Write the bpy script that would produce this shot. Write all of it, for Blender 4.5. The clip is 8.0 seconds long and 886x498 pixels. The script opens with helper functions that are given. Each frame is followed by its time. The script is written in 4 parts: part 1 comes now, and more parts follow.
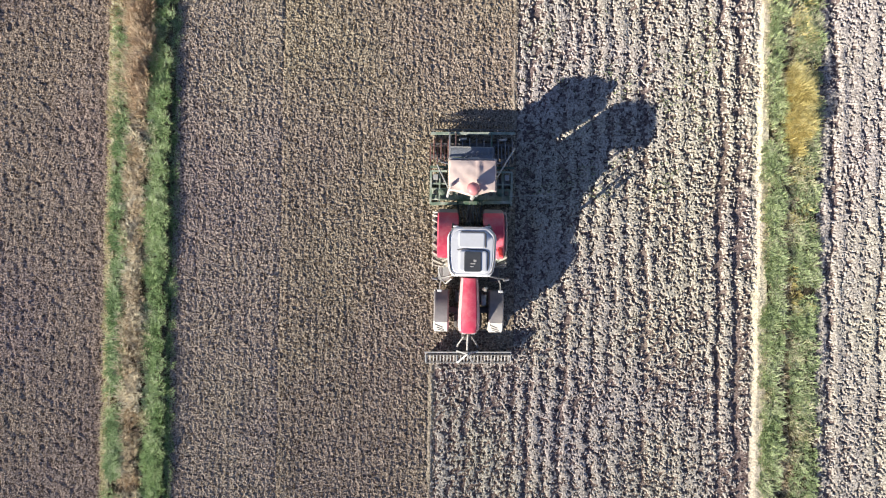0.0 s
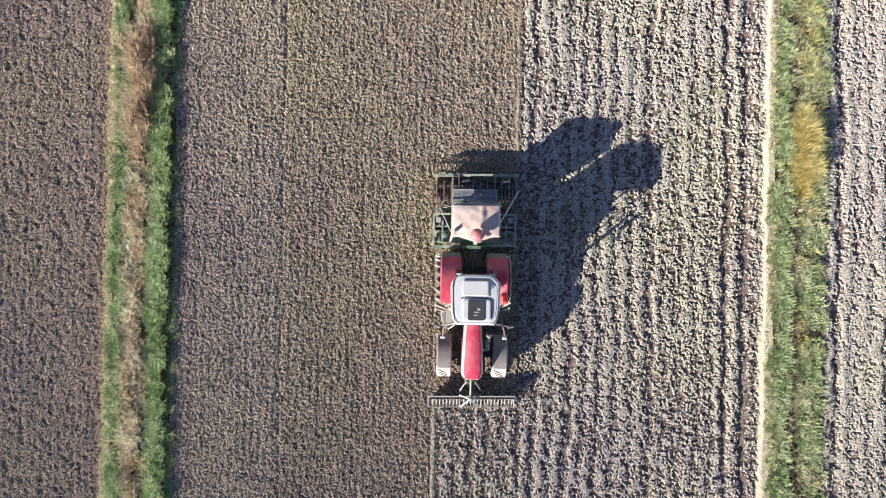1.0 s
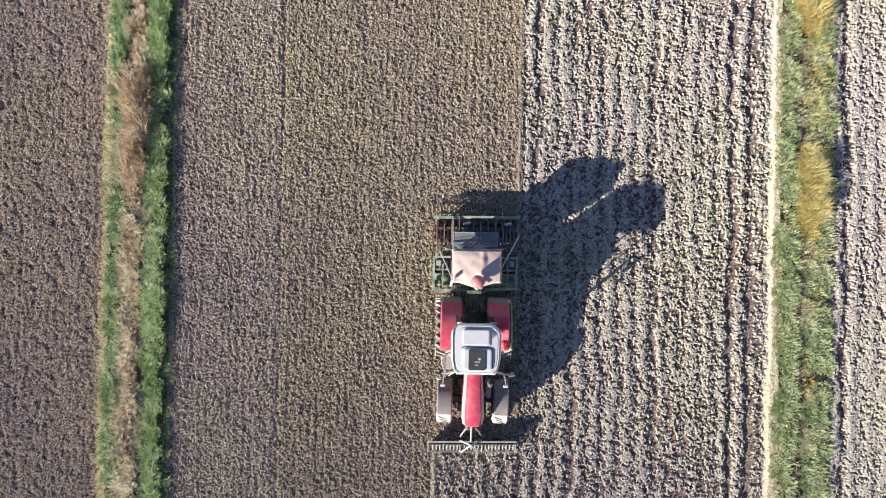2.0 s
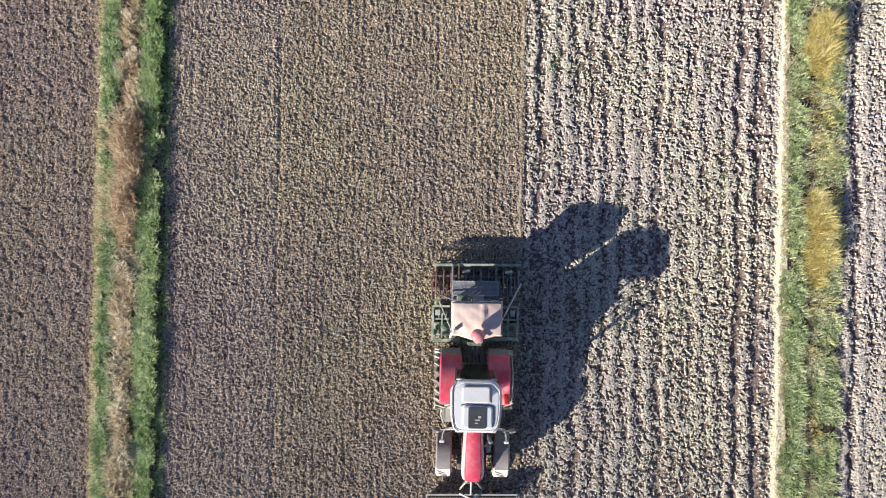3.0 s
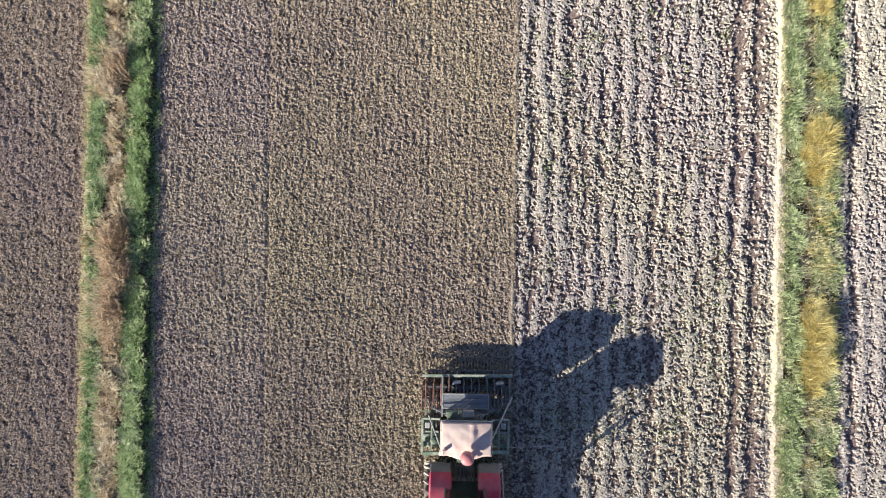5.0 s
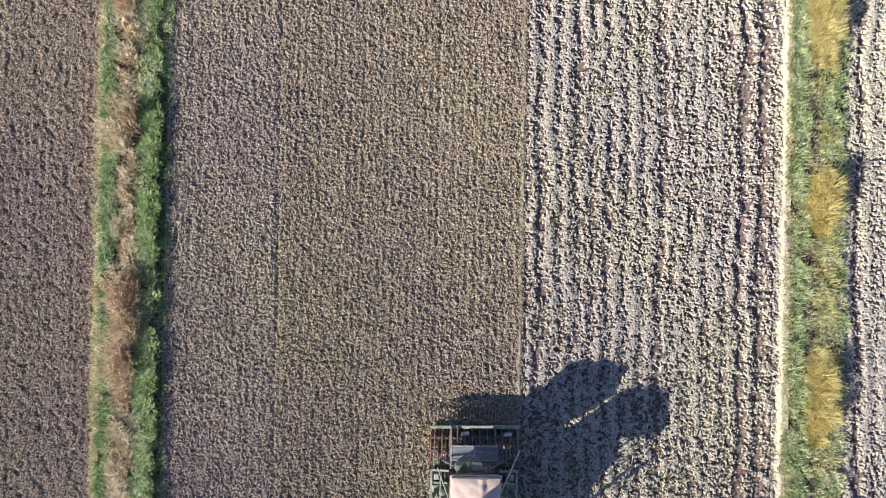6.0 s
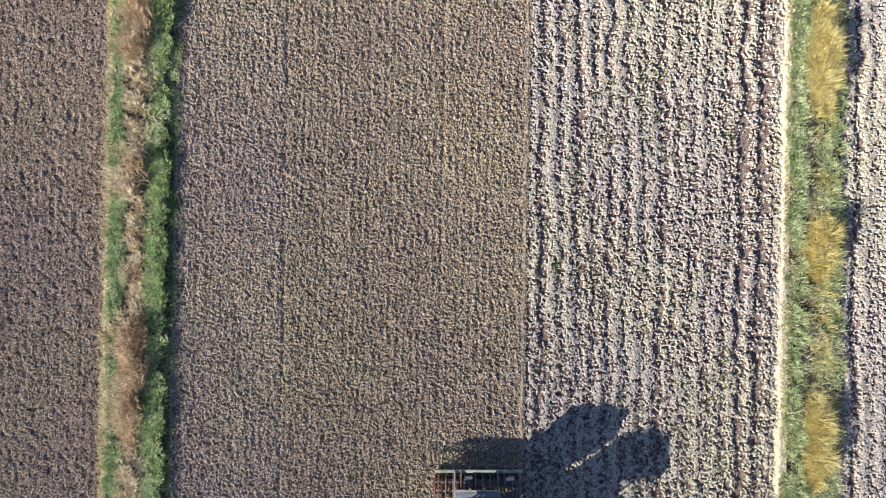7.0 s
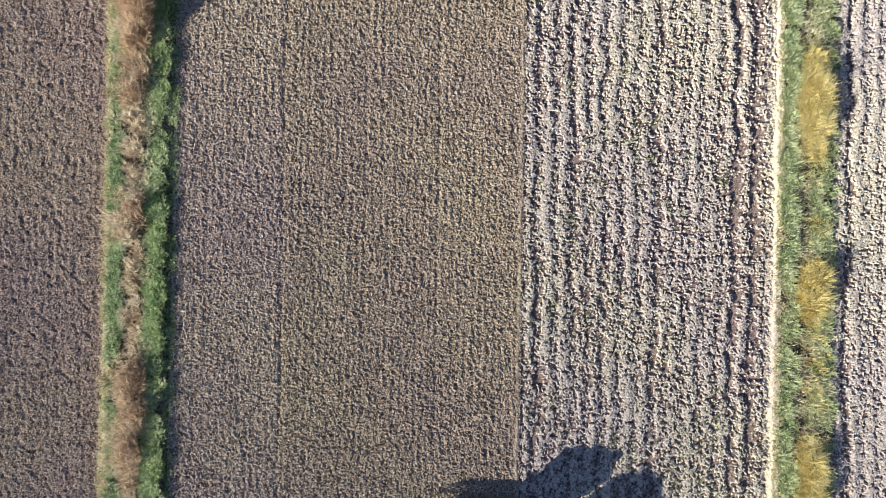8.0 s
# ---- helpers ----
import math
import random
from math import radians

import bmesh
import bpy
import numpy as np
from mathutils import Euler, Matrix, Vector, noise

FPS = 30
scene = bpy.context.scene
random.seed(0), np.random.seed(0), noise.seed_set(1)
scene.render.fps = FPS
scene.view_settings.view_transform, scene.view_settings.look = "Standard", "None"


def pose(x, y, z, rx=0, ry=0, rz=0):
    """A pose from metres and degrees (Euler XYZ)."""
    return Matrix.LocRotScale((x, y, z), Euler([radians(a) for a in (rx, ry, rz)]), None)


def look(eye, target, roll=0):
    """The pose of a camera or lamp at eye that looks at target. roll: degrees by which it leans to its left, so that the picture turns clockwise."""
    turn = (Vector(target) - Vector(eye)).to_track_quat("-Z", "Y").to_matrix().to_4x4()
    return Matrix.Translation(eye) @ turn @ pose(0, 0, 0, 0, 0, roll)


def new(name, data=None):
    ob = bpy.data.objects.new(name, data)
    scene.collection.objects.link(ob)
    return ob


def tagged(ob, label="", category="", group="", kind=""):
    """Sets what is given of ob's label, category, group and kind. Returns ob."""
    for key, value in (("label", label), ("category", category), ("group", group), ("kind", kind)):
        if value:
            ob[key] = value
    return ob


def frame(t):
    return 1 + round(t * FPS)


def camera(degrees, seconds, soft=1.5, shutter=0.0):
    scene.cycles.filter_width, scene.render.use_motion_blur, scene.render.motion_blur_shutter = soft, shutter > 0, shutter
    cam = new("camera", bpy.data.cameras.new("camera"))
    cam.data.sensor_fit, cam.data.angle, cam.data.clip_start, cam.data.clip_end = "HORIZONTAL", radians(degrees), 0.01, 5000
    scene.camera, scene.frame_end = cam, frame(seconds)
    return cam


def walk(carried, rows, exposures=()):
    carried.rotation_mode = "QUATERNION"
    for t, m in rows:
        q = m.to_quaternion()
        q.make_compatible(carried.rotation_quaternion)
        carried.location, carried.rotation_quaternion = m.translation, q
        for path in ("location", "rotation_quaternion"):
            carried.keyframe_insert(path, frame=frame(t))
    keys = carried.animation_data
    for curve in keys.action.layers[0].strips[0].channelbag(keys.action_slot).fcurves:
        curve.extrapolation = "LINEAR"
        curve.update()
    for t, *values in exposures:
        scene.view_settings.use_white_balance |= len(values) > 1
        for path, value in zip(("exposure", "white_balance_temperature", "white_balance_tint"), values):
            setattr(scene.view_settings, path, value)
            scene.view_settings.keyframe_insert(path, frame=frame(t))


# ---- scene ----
# Axes: x across the fields, y along the rows (the tractor heads for -y), z up. The camera draws away from the tractor along +y.
cam = camera(68.5, 8.0, soft=1.05)
PATH = [
    (0, 0.049, -5.186, 23.007, 0.599, 0.124, 1.004),
    (0.5, -0.053, -4.461, 22.930, 0.632, 0.056, 0.982),
    (1, -0.112, -3.753, 22.782, 0.694, 0.034, 1.026),
    (1.5, -0.119, -3.096, 22.646, 0.778, 0.095, 1.025),
    (3, -0.136, -0.661, 21.973, 0.583, 0.067, 1.034),
    (3.5, -0.034, 0.081, 21.745, 0.826, 0.137, 1.034),
    (4, 0.126, 1.081, 21.663, 0.678, 0.203, 1.053),
    (4.5, 0.234, 1.990, 21.643, 0.647, 0.207, 1.043),
    (6, -0.179, 4.628, 21.875, 0.560, 0.071, 1.012),
    (6.5, -0.317, 5.356, 22.030, 0.598, 0.085, 1.012),
    (7, -0.344, 6.208, 22.206, 0.473, 0.019, 1.009),
    (7.5, -0.244, 6.966, 22.306, 0.451, 0.026, 0.994),
    (8, -0.240, 7.730, 22.442, 0.392, -0.044, 1.009),
]
walk(cam, [(t, pose(*place)) for t, *place in PATH])

# ---- light ----
SUN_ELEVATION = 21.1
SUN_TRAVEL = 39.0      # direction in which the light travels over the ground, degrees from +x

world = bpy.data.worlds.new("world")
scene.world = world
world.use_nodes = True
wn = world.node_tree
sky = wn.nodes.new("ShaderNodeTexSky")
sky.sky_type = "NISHITA"
sky.sun_disc = False
sky.sun_elevation = radians(SUN_ELEVATION)
sky.sun_rotation = radians(90 - (SUN_TRAVEL + 180))
sky.air_density, sky.dust_density, sky.ozone_density = 1.1, 0.3, 3.5
haze = wn.nodes.new("ShaderNodeMix")       # faint violet of the low autumn sky
haze.data_type, haze.blend_type = "RGBA", "MULTIPLY"
haze.inputs["Factor"].default_value = 1.0
haze.inputs["B"].default_value = (1.0, 0.91, 1.03, 1)
wn.links.new(sky.outputs["Color"], haze.inputs["A"])
wn.links.new(haze.outputs["Result"], wn.nodes["Background"].inputs["Color"])
wn.nodes["Background"].inputs["Strength"].default_value = 0.060

sun_data = bpy.data.lights.new("sun", "SUN")
sun_data.energy = 5.0
sun_data.angle = radians(0.5)
sun_data.color = (1.0, 0.945, 0.82)
sun = new("sun", sun_data)
e, a = radians(SUN_ELEVATION), radians(SUN_TRAVEL)
sun.matrix_world = look((-30 * math.cos(a), -30 * math.sin(a), 30 * math.tan(e)), (0, 0, 0))
scene.view_settings.exposure = 0.83


# ---- materials ----
def node_material(name):
    m = bpy.data.materials.new(name)
    m.use_nodes = True
    nt = m.node_tree
    return m, nt, nt.nodes, nt.links, nt.nodes["Principled BSDF"]


def ramp(nt, stops):
    r = nt.nodes.new("ShaderNodeValToRGB")
    while len(r.color_ramp.elements) < len(stops):
        r.color_ramp.elements.new(0.5)
    for el, (p, c) in zip(r.color_ramp.elements, stops):
        el.position, el.color = p, (*c, 1)
    return r


def noise_node(nt, scale, detail=4.0, rough=0.6, stretch=None):
    tc = nt.nodes.new("ShaderNodeTexCoord")
    n = nt.nodes.new("ShaderNodeTexNoise")
    n.inputs["Scale"].default_value, n.inputs["Detail"].default_value = scale, detail
    n.inputs["Roughness"].default_value = rough
    if stretch:
        mp = nt.nodes.new("ShaderNodeMapping")
        mp.inputs["Scale"].default_value = stretch
        nt.links.new(tc.outputs["Object"], mp.inputs["Vector"])
        nt.links.new(mp.outputs["Vector"], n.inputs["Vector"])
    else:
        nt.links.new(tc.outputs["Object"], n.inputs["Vector"])
    return n


def mixed(nt, kind, fac, c1, c2):
    mx = nt.nodes.new("ShaderNodeMix")
    mx.data_type, mx.blend_type = "RGBA", kind
    for sock, v in ((mx.inputs["Factor"], fac), (mx.inputs["A"], c1), (mx.inputs["B"], c2)):
        if hasattr(v, "is_linked"):
            nt.links.new(v, sock)
        else:
            sock.default_value = v
    return mx.outputs["Result"]


def surface(name, stops, scale=3.0, rough=0.6, metal=0.0, grime=0.25, grime_colour=(0.22, 0.18, 0.13),
            grime_scale=2.5, bump=0.15, bump_scale=60.0, coat=0.0, detail=5.0):
    """Paint, metal, rubber or cloth: a colour that varies, dust in patches, fine relief."""
    m, nt, nodes, links, bsdf = node_material(name)
    n = noise_node(nt, scale, detail)
    r = ramp(nt, stops)
    links.new(n.outputs["Fac"], r.inputs["Fac"])
    d = noise_node(nt, grime_scale, 8.0, 0.7)
    dr = ramp(nt, [(0.42, (0, 0, 0)), (0.72, (grime, grime, grime))])
    links.new(d.outputs["Fac"], dr.inputs["Fac"])
    links.new(mixed(nt, "MIX", dr.outputs["Color"], r.outputs["Color"], (*grime_colour, 1)), bsdf.inputs["Base Color"])
    rr = nodes.new("ShaderNodeMapRange")
    rr.inputs["To Min"].default_value, rr.inputs["To Max"].default_value = rough, min(1.0, rough + 0.35)
    links.new(dr.outputs["Color"], rr.inputs["Value"])
    links.new(rr.outputs["Result"], bsdf.inputs["Roughness"])
    bsdf.inputs["Metallic"].default_value = metal
    bsdf.inputs["Coat Weight"].default_value = coat
    b = nodes.new("ShaderNodeBump")
    b.inputs["Strength"].default_value, b.inputs["Distance"].default_value = bump, 0.01
    links.new(noise_node(nt, bump_scale, 3.0).outputs["Fac"], b.inputs["Height"])
    links.new(b.outputs["Normal"], bsdf.inputs["Normal"])
    return m


def soil_material(name, dark, mid, light, moist=(0.075, 0.055, 0.045), weed=0.0, moist_amount=0.35, relief=0.06, clump=1.0):
    """Tilled earth: crumbs, dry pale crust, moist darker patches along the rows."""
    m, nt, nodes, links, bsdf = node_material(name)
    grain = noise_node(nt, 16.0, 4.0, 0.65)
    r = ramp(nt, [(0.41, dark), (0.5, mid), (0.59, light)])
    links.new(grain.outputs["Fac"], r.inputs["Fac"])
    rows = noise_node(nt, 1.0, 5.0, 0.65, (2.2, 0.22, 1.0))
    rr = ramp(nt, [(0.48, (0, 0, 0)), (0.75, (moist_amount,) * 3)])
    links.new(rows.outputs["Fac"], rr.inputs["Fac"])
    col = mixed(nt, "MIX", rr.outputs["Color"], r.outputs["Color"], (*moist, 1))
    clumps = noise_node(nt, 8.0, 3.0, 0.6)
    cr = ramp(nt, [(0.37, (0.52, 0.48, 0.45)), (0.48, (1.0, 1.0, 1.0)), (0.62, (1.12, 1.11, 1.10))])
    links.new(clumps.outputs["Fac"], cr.inputs["Fac"])
    col = mixed(nt, "MULTIPLY", clump, col, cr.outputs["Color"])
    big = noise_node(nt, 0.16, 3.0, 0.5)
    br = ramp(nt, [(0.38, (0.95, 0.92, 0.97)), (0.62, (1.05, 1.05, 0.98))])
    links.new(big.outputs["Fac"], br.inputs["Fac"])
    col = mixed(nt, "MULTIPLY", 1.0, col, br.outputs["Color"])
    if weed:
        w = noise_node(nt, 0.9, 5.0, 0.7)
        wr = ramp(nt, [(0.60, (0, 0, 0)), (0.74, (weed,) * 3)])
        links.new(w.outputs["Fac"], wr.inputs["Fac"])
        col = mixed(nt, "MIX", wr.outputs["Color"], col, (0.13, 0.17, 0.07, 1))
    links.new(col, bsdf.inputs["Base Color"])
    bsdf.inputs["Roughness"].default_value = 0.95
    bsdf.inputs["Diffuse Roughness"].default_value = 1.0
    bsdf.inputs["Specular IOR Level"].default_value = 0.15
    lumps = nodes.new("ShaderNodeBump")
    lumps.inputs["Strength"].default_value, lumps.inputs["Distance"].default_value = 1.0, relief
    links.new(noise_node(nt, 20.0, 5.0, 0.7).outputs["Fac"], lumps.inputs["Height"])
    b = nodes.new("ShaderNodeBump")
    b.inputs["Strength"].default_value, b.inputs["Distance"].default_value = 0.8, 0.02
    links.new(noise_node(nt, 60.0, 4.0, 0.7).outputs["Fac"], b.inputs["Height"])
    links.new(lumps.outputs["Normal"], b.inputs["Normal"])
    links.new(b.outputs["Normal"], bsdf.inputs["Normal"])
    return m


def leaf_material(name, stops, rough=0.55):
    """Blades: each its own tone, patches of tone over the stand, some light through."""
    m, nt, nodes, links, bsdf = node_material(name)
    g = nodes.new("ShaderNodeNewGeometry")
    n = noise_node(nt, 1.3, 3.0)
    add = nodes.new("ShaderNodeMath")
    add.operation = "MULTIPLY_ADD"
    add.inputs[1].default_value = 0.55
    links.new(g.outputs["Random Per Island"], add.inputs[0])
    sh = nodes.new("ShaderNodeMath")
    sh.operation = "MULTIPLY_ADD"
    sh.inputs[1].default_value, sh.inputs[2].default_value = 1.5, -0.52
    links.new(n.outputs["Fac"], sh.inputs[0])
    links.new(sh.outputs[0], add.inputs[2])
    r = ramp(nt, stops)
    links.new(add.outputs[0], r.inputs["Fac"])
    links.new(r.outputs["Color"], bsdf.inputs["Base Color"])
    bsdf.inputs["Roughness"].default_value = rough
    bsdf.inputs["Specular IOR Level"].default_value = 0.3
    tr = nodes.new("ShaderNodeBsdfTranslucent")
    links.new(r.outputs["Color"], tr.inputs["Color"])
    mx = nodes.new("ShaderNodeMixShader")
    mx.inputs["Fac"].default_value = 0.25
    links.new(bsdf.outputs["BSDF"], mx.inputs[1])
    links.new(tr.outputs["BSDF"], mx.inputs[2])
    links.new(mx.outputs["Shader"], nodes["Material Output"].inputs["Surface"])
    return m


def glass_material(name):
    m, nt, nodes, links, bsdf = node_material(name)
    bsdf.inputs["Base Color"].default_value = (0.45, 0.58, 0.55, 1)
    bsdf.inputs["Transmission Weight"].default_value = 1.0
    bsdf.inputs["Roughness"].default_value = 0.03
    bsdf.inputs["IOR"].default_value = 1.45
    return m


SEEDBED = soil_material("seedbed_earth", (0.265, 0.207, 0.15), (0.385, 0.316, 0.246), (0.58, 0.497, 0.394), moist=(0.20, 0.155, 0.12), moist_amount=0.25, relief=0.045)
DRY_SEEDBED = soil_material("drier_seedbed_earth", (0.30, 0.238, 0.188), (0.43, 0.355, 0.296), (0.63, 0.54, 0.455), moist=(0.22, 0.172, 0.145), moist_amount=0.2, relief=0.045)
PLOUGHED = soil_material("cloddy_earth", (0.43, 0.384, 0.332), (0.57, 0.52, 0.462), (0.70, 0.65, 0.585), moist=(0.30, 0.245, 0.206), weed=0.2, clump=0.5, moist_amount=0.2, relief=0.03)
# Moist earth between clods; shade in the gaps is put into its dark colour.
MOIST_GAP_SHADE = soil_material("moist_shaded_earth", (0.23, 0.173, 0.156), (0.30, 0.232, 0.21), (0.38, 0.305, 0.272), moist=(0.15, 0.108, 0.101), moist_amount=0.7, relief=0.03)
FAR_EARTH = soil_material("far_earth", (0.225, 0.168, 0.136), (0.372, 0.29, 0.24), (0.60, 0.49, 0.412), moist=(0.175, 0.13, 0.112), moist_amount=0.25, relief=0.045)
PATH_EARTH = soil_material("pale_dry_earth", (0.53, 0.475, 0.37), (0.65, 0.59, 0.475), (0.75, 0.69, 0.57), moist_amount=0.05, clump=0.1, relief=0.02)
EDGE_EARTH = soil_material("pale_crumbled_earth", (0.33, 0.28, 0.21), (0.47, 0.405, 0.31), (0.62, 0.545, 0.43), moist_amount=0.1, clump=0.4, relief=0.02)
STONE = surface("pale_stone", [(0.3, (0.55, 0.50, 0.44)), (0.7, (0.78, 0.74, 0.68))], scale=8.0, rough=0.8, grime=0.3, bump=0.3)
BANK_EARTH = soil_material("bank_earth", (0.11, 0.088, 0.055), (0.20, 0.16, 0.10), (0.31, 0.25, 0.165))
GRASS = leaf_material("green_grass", [(0.0, (0.14, 0.22, 0.09)), (0.35, (0.30, 0.42, 0.19)), (0.7, (0.50, 0.60, 0.34)), (1.0, (0.76, 0.76, 0.54))])
LUSH = leaf_material("lush_grass", [(0.0, (0.15, 0.235, 0.08)), (0.34, (0.33, 0.465, 0.19)), (0.66, (0.54, 0.645, 0.34)), (1.0, (0.78, 0.80, 0.57))])
STRAW = leaf_material("dry_reed", [(0.0, (0.30, 0.20, 0.12)), (0.3, (0.62, 0.47, 0.30)), (0.6, (0.77, 0.65, 0.46)), (1.0, (0.88, 0.82, 0.68))], 0.7)
CREAM = leaf_material("cream_straw", [(0.0, (0.50, 0.38, 0.24)), (0.35, (0.72, 0.60, 0.42)), (0.7, (0.84, 0.75, 0.57)), (1.0, (0.90, 0.86, 0.72))], 0.7)
RUSSET = leaf_material("russet_reed", [(0.0, (0.31, 0.205, 0.12)), (0.4, (0.60, 0.455, 0.315)), (0.8, (0.76, 0.62, 0.46)), (1.0, (0.83, 0.73, 0.55))], 0.7)
GOLD = leaf_material("golden_grass", [(0.0, (0.50, 0.41, 0.16)), (0.35, (0.74, 0.62, 0.25)), (0.7, (0.83, 0.74, 0.37)), (1.0, (0.87, 0.82, 0.57))], 0.7)
PALE = leaf_material("pale_dry_grass", [(0.0, (0.46, 0.42, 0.24)), (0.4, (0.70, 0.64, 0.42)), (0.8, (0.80, 0.745, 0.54)), (1.0, (0.86, 0.81, 0.64))], 0.7)
SEDGE = leaf_material("verge_green_grass", [(0.0, (0.21, 0.28, 0.115)), (0.35, (0.44, 0.525, 0.26)), (0.7, (0.62, 0.67, 0.40)), (1.0, (0.73, 0.73, 0.49))])


# ---- mesh helpers ----
def world_of(ob):
    """The pose of an object in the world, through its parents."""
    m = ob.matrix_basis.copy()
    if ob.parent is not None:
        m = world_of(ob.parent) @ ob.matrix_parent_inverse @ m
    return m


def part(name, bm, material, parent=None, label="", smooth=False):
    """Links a bmesh as one mesh object under a thing or a part."""
    me = bpy.data.meshes.new(name)
    bmesh.ops.recalc_face_normals(bm, faces=bm.faces[:])
    if smooth:
        for f in bm.faces:
            f.smooth = True
        for ed in bm.edges:
            ed.smooth = ed.calc_face_angle(0.0) < radians(40)
    bm.to_mesh(me)
    bm.free()
    me.materials.append(material)
    ob = new(name, me)
    if parent is not None:
        ob.parent = parent
        ob.matrix_parent_inverse = world_of(parent).inverted()
    if label:
        tagged(ob, label)
    return ob


def box(bm, centre, size, bevel=0.0, turn=(0, 0, 0), taper=1.0):
    """A block; taper scales its upper face."""
    r = bmesh.ops.create_cube(bm, size=1.0)
    vs = r["verts"]
    for v in vs:
        k = taper if v.co.z > 0 else 1.0
        v.co = Vector((v.co.x * size[0] * k, v.co.y * size[1] * k, v.co.z * size[2]))
    if bevel:
        es = list({ed for v in vs for ed in v.link_edges})
        bv = bmesh.ops.bevel(bm, geom=es, offset=bevel, segments=2, affect="EDGES", profile=0.6)
        vs = list({v for f in bv["faces"] for v in f.verts} | {v for v in vs if v.is_valid})
    bmesh.ops.transform(bm, matrix=pose(*centre, *turn), verts=vs)
    return bm


def rod(bm, p, q, r, seg=8, r2=None):
    """A round bar from p to q."""
    p, q = Vector(p), Vector(q)
    d = q - p
    m = Matrix.Translation((p + q) / 2) @ d.to_track_quat("Z", "Y").to_matrix().to_4x4()
    bmesh.ops.create_cone(bm, cap_ends=True, segments=seg, radius1=r, radius2=r if r2 is None else r2, depth=d.length, matrix=m)
    return bm


def beam(bm, p, q, w, h):
    """A square tube from p to q."""
    p, q = Vector(p), Vector(q)
    d = q - p
    r = bmesh.ops.create_cube(bm, size=1.0)
    m = Matrix.Translation((p + q) / 2) @ d.to_track_quat("Z", "Y").to_matrix().to_4x4() @ Matrix.Diagonal((w, h, d.length, 1))
    bmesh.ops.transform(bm, matrix=m, verts=r["verts"])
    return bm


def tube(bm, points, r, seg=6):
    """A bent pipe through the points."""
    pts = [Vector(p) for p in points]
    rings = []
    for i, p in enumerate(pts):
        d = (pts[min(i + 1, len(pts) - 1)] - pts[max(i - 1, 0)]).normalized()
        q = d.to_track_quat("Z", "Y")
        rings.append([bm.verts.new(p + q @ Vector((r * math.cos(k * math.tau / seg), r * math.sin(k * math.tau / seg), 0))) for k in range(seg)])
    for a_, b_ in zip(rings, rings[1:]):
        for k in range(seg):
            bm.faces.new((a_[k], a_[(k + 1) % seg], b_[(k + 1) % seg], b_[k]))
    bm.faces.new(rings[0][::-1])
    bm.faces.new(rings[-1])
    return bm


def loft(bm, sections, caps=True):
    """A skin over closed sections with the same number of points."""
    rings = [[bm.verts.new(p) for p in s] for s in sections]
    n = len(rings[0])
    for a_, b_ in zip(rings, rings[1:]):
        for k in range(n):
            bm.faces.new((a_[k], a_[(k + 1) % n], b_[(k + 1) % n], b_[k]))
    if caps:
        bm.faces.new(rings[0][::-1])
        bm.faces.new(rings[-1])
    return bm


def lathe(bm, profile, centre, axis="X", seg=32):
    """A turned body: profile of (place along the axis, radius)."""
    c = Vector(centre)
    rings = []
    for s, r in profile:
        ring = []
        for k in range(seg):
            w = k * math.tau / seg
            u, v = r * math.cos(w), r * math.sin(w)
            ring.append(bm.verts.new(c + Vector((s, u, v) if axis == "X" else (u, v, s))))
        rings.append(ring)
    for a_, b_ in zip(rings, rings[1:]):
        for k in range(seg):
            bm.faces.new((a_[k], a_[(k + 1) % seg], b_[(k + 1) % seg], b_[k]))
    bm.faces.new(rings[0][::-1])
    bm.faces.new(rings[-1])
    return bm


def rounded(x0, x1, y0, y1, r, z, n=4):
    """A rounded rectangle at height z."""
    pts = []
    for cx, cy, w0 in ((x1 - r, y1 - r, 0), (x0 + r, y1 - r, 90), (x0 + r, y0 + r, 180), (x1 - r, y0 + r, 270)):
        for k in range(n + 1):
            w = radians(w0 + 90 * k / n)
            pts.append((cx + r * math.cos(w), cy + r * math.sin(w), z))
    return pts


def empty_thing(name, at, label, category, group=""):
    ob = new(name)
    ob.empty_display_size = 0.3
    ob.matrix_basis = pose(*at)
    return tagged(ob, label, category, group)


def array_mesh(name, verts, faces, material):
    """A mesh object from numpy arrays of places and of triangles or quads."""
    me = bpy.data.meshes.new(name)
    k = faces.shape[1]
    me.vertices.add(len(verts))
    me.vertices.foreach_set("co", np.ascontiguousarray(verts, dtype=np.float32).ravel())
    me.loops.add(faces.size)
    me.loops.foreach_set("vertex_index", np.ascontiguousarray(faces, dtype=np.int32).ravel())
    me.polygons.add(len(faces))
    me.polygons.foreach_set("loop_start", np.arange(0, faces.size, k, dtype=np.int32))
    me.update(calc_edges=True)
    me.shade_flat()
    me.materials.append(material)
    return new(name, me)


# ---- ground ----
def lattice(seed):
    return np.random.default_rng(seed).random((256, 256))


def value_noise(X, Y, size, seed):
    """Smooth noise, 0 to 1, with features of that size in metres."""
    g = lattice(seed)
    u, v = X / size + 1000.0, Y / size + 1000.0
    i, j = np.floor(u).astype(int), np.floor(v).astype(int)
    f, h = u - i, v - j
    f, h = f * f * (3 - 2 * f), h * h * (3 - 2 * h)
    i0, j0, i1, j1 = i % 256, j % 256, (i + 1) % 256, (j + 1) % 256
    return (g[i0, j0] * (1 - f) + g[i1, j0] * f) * (1 - h) + (g[i0, j1] * (1 - f) + g[i1, j1] * f) * h


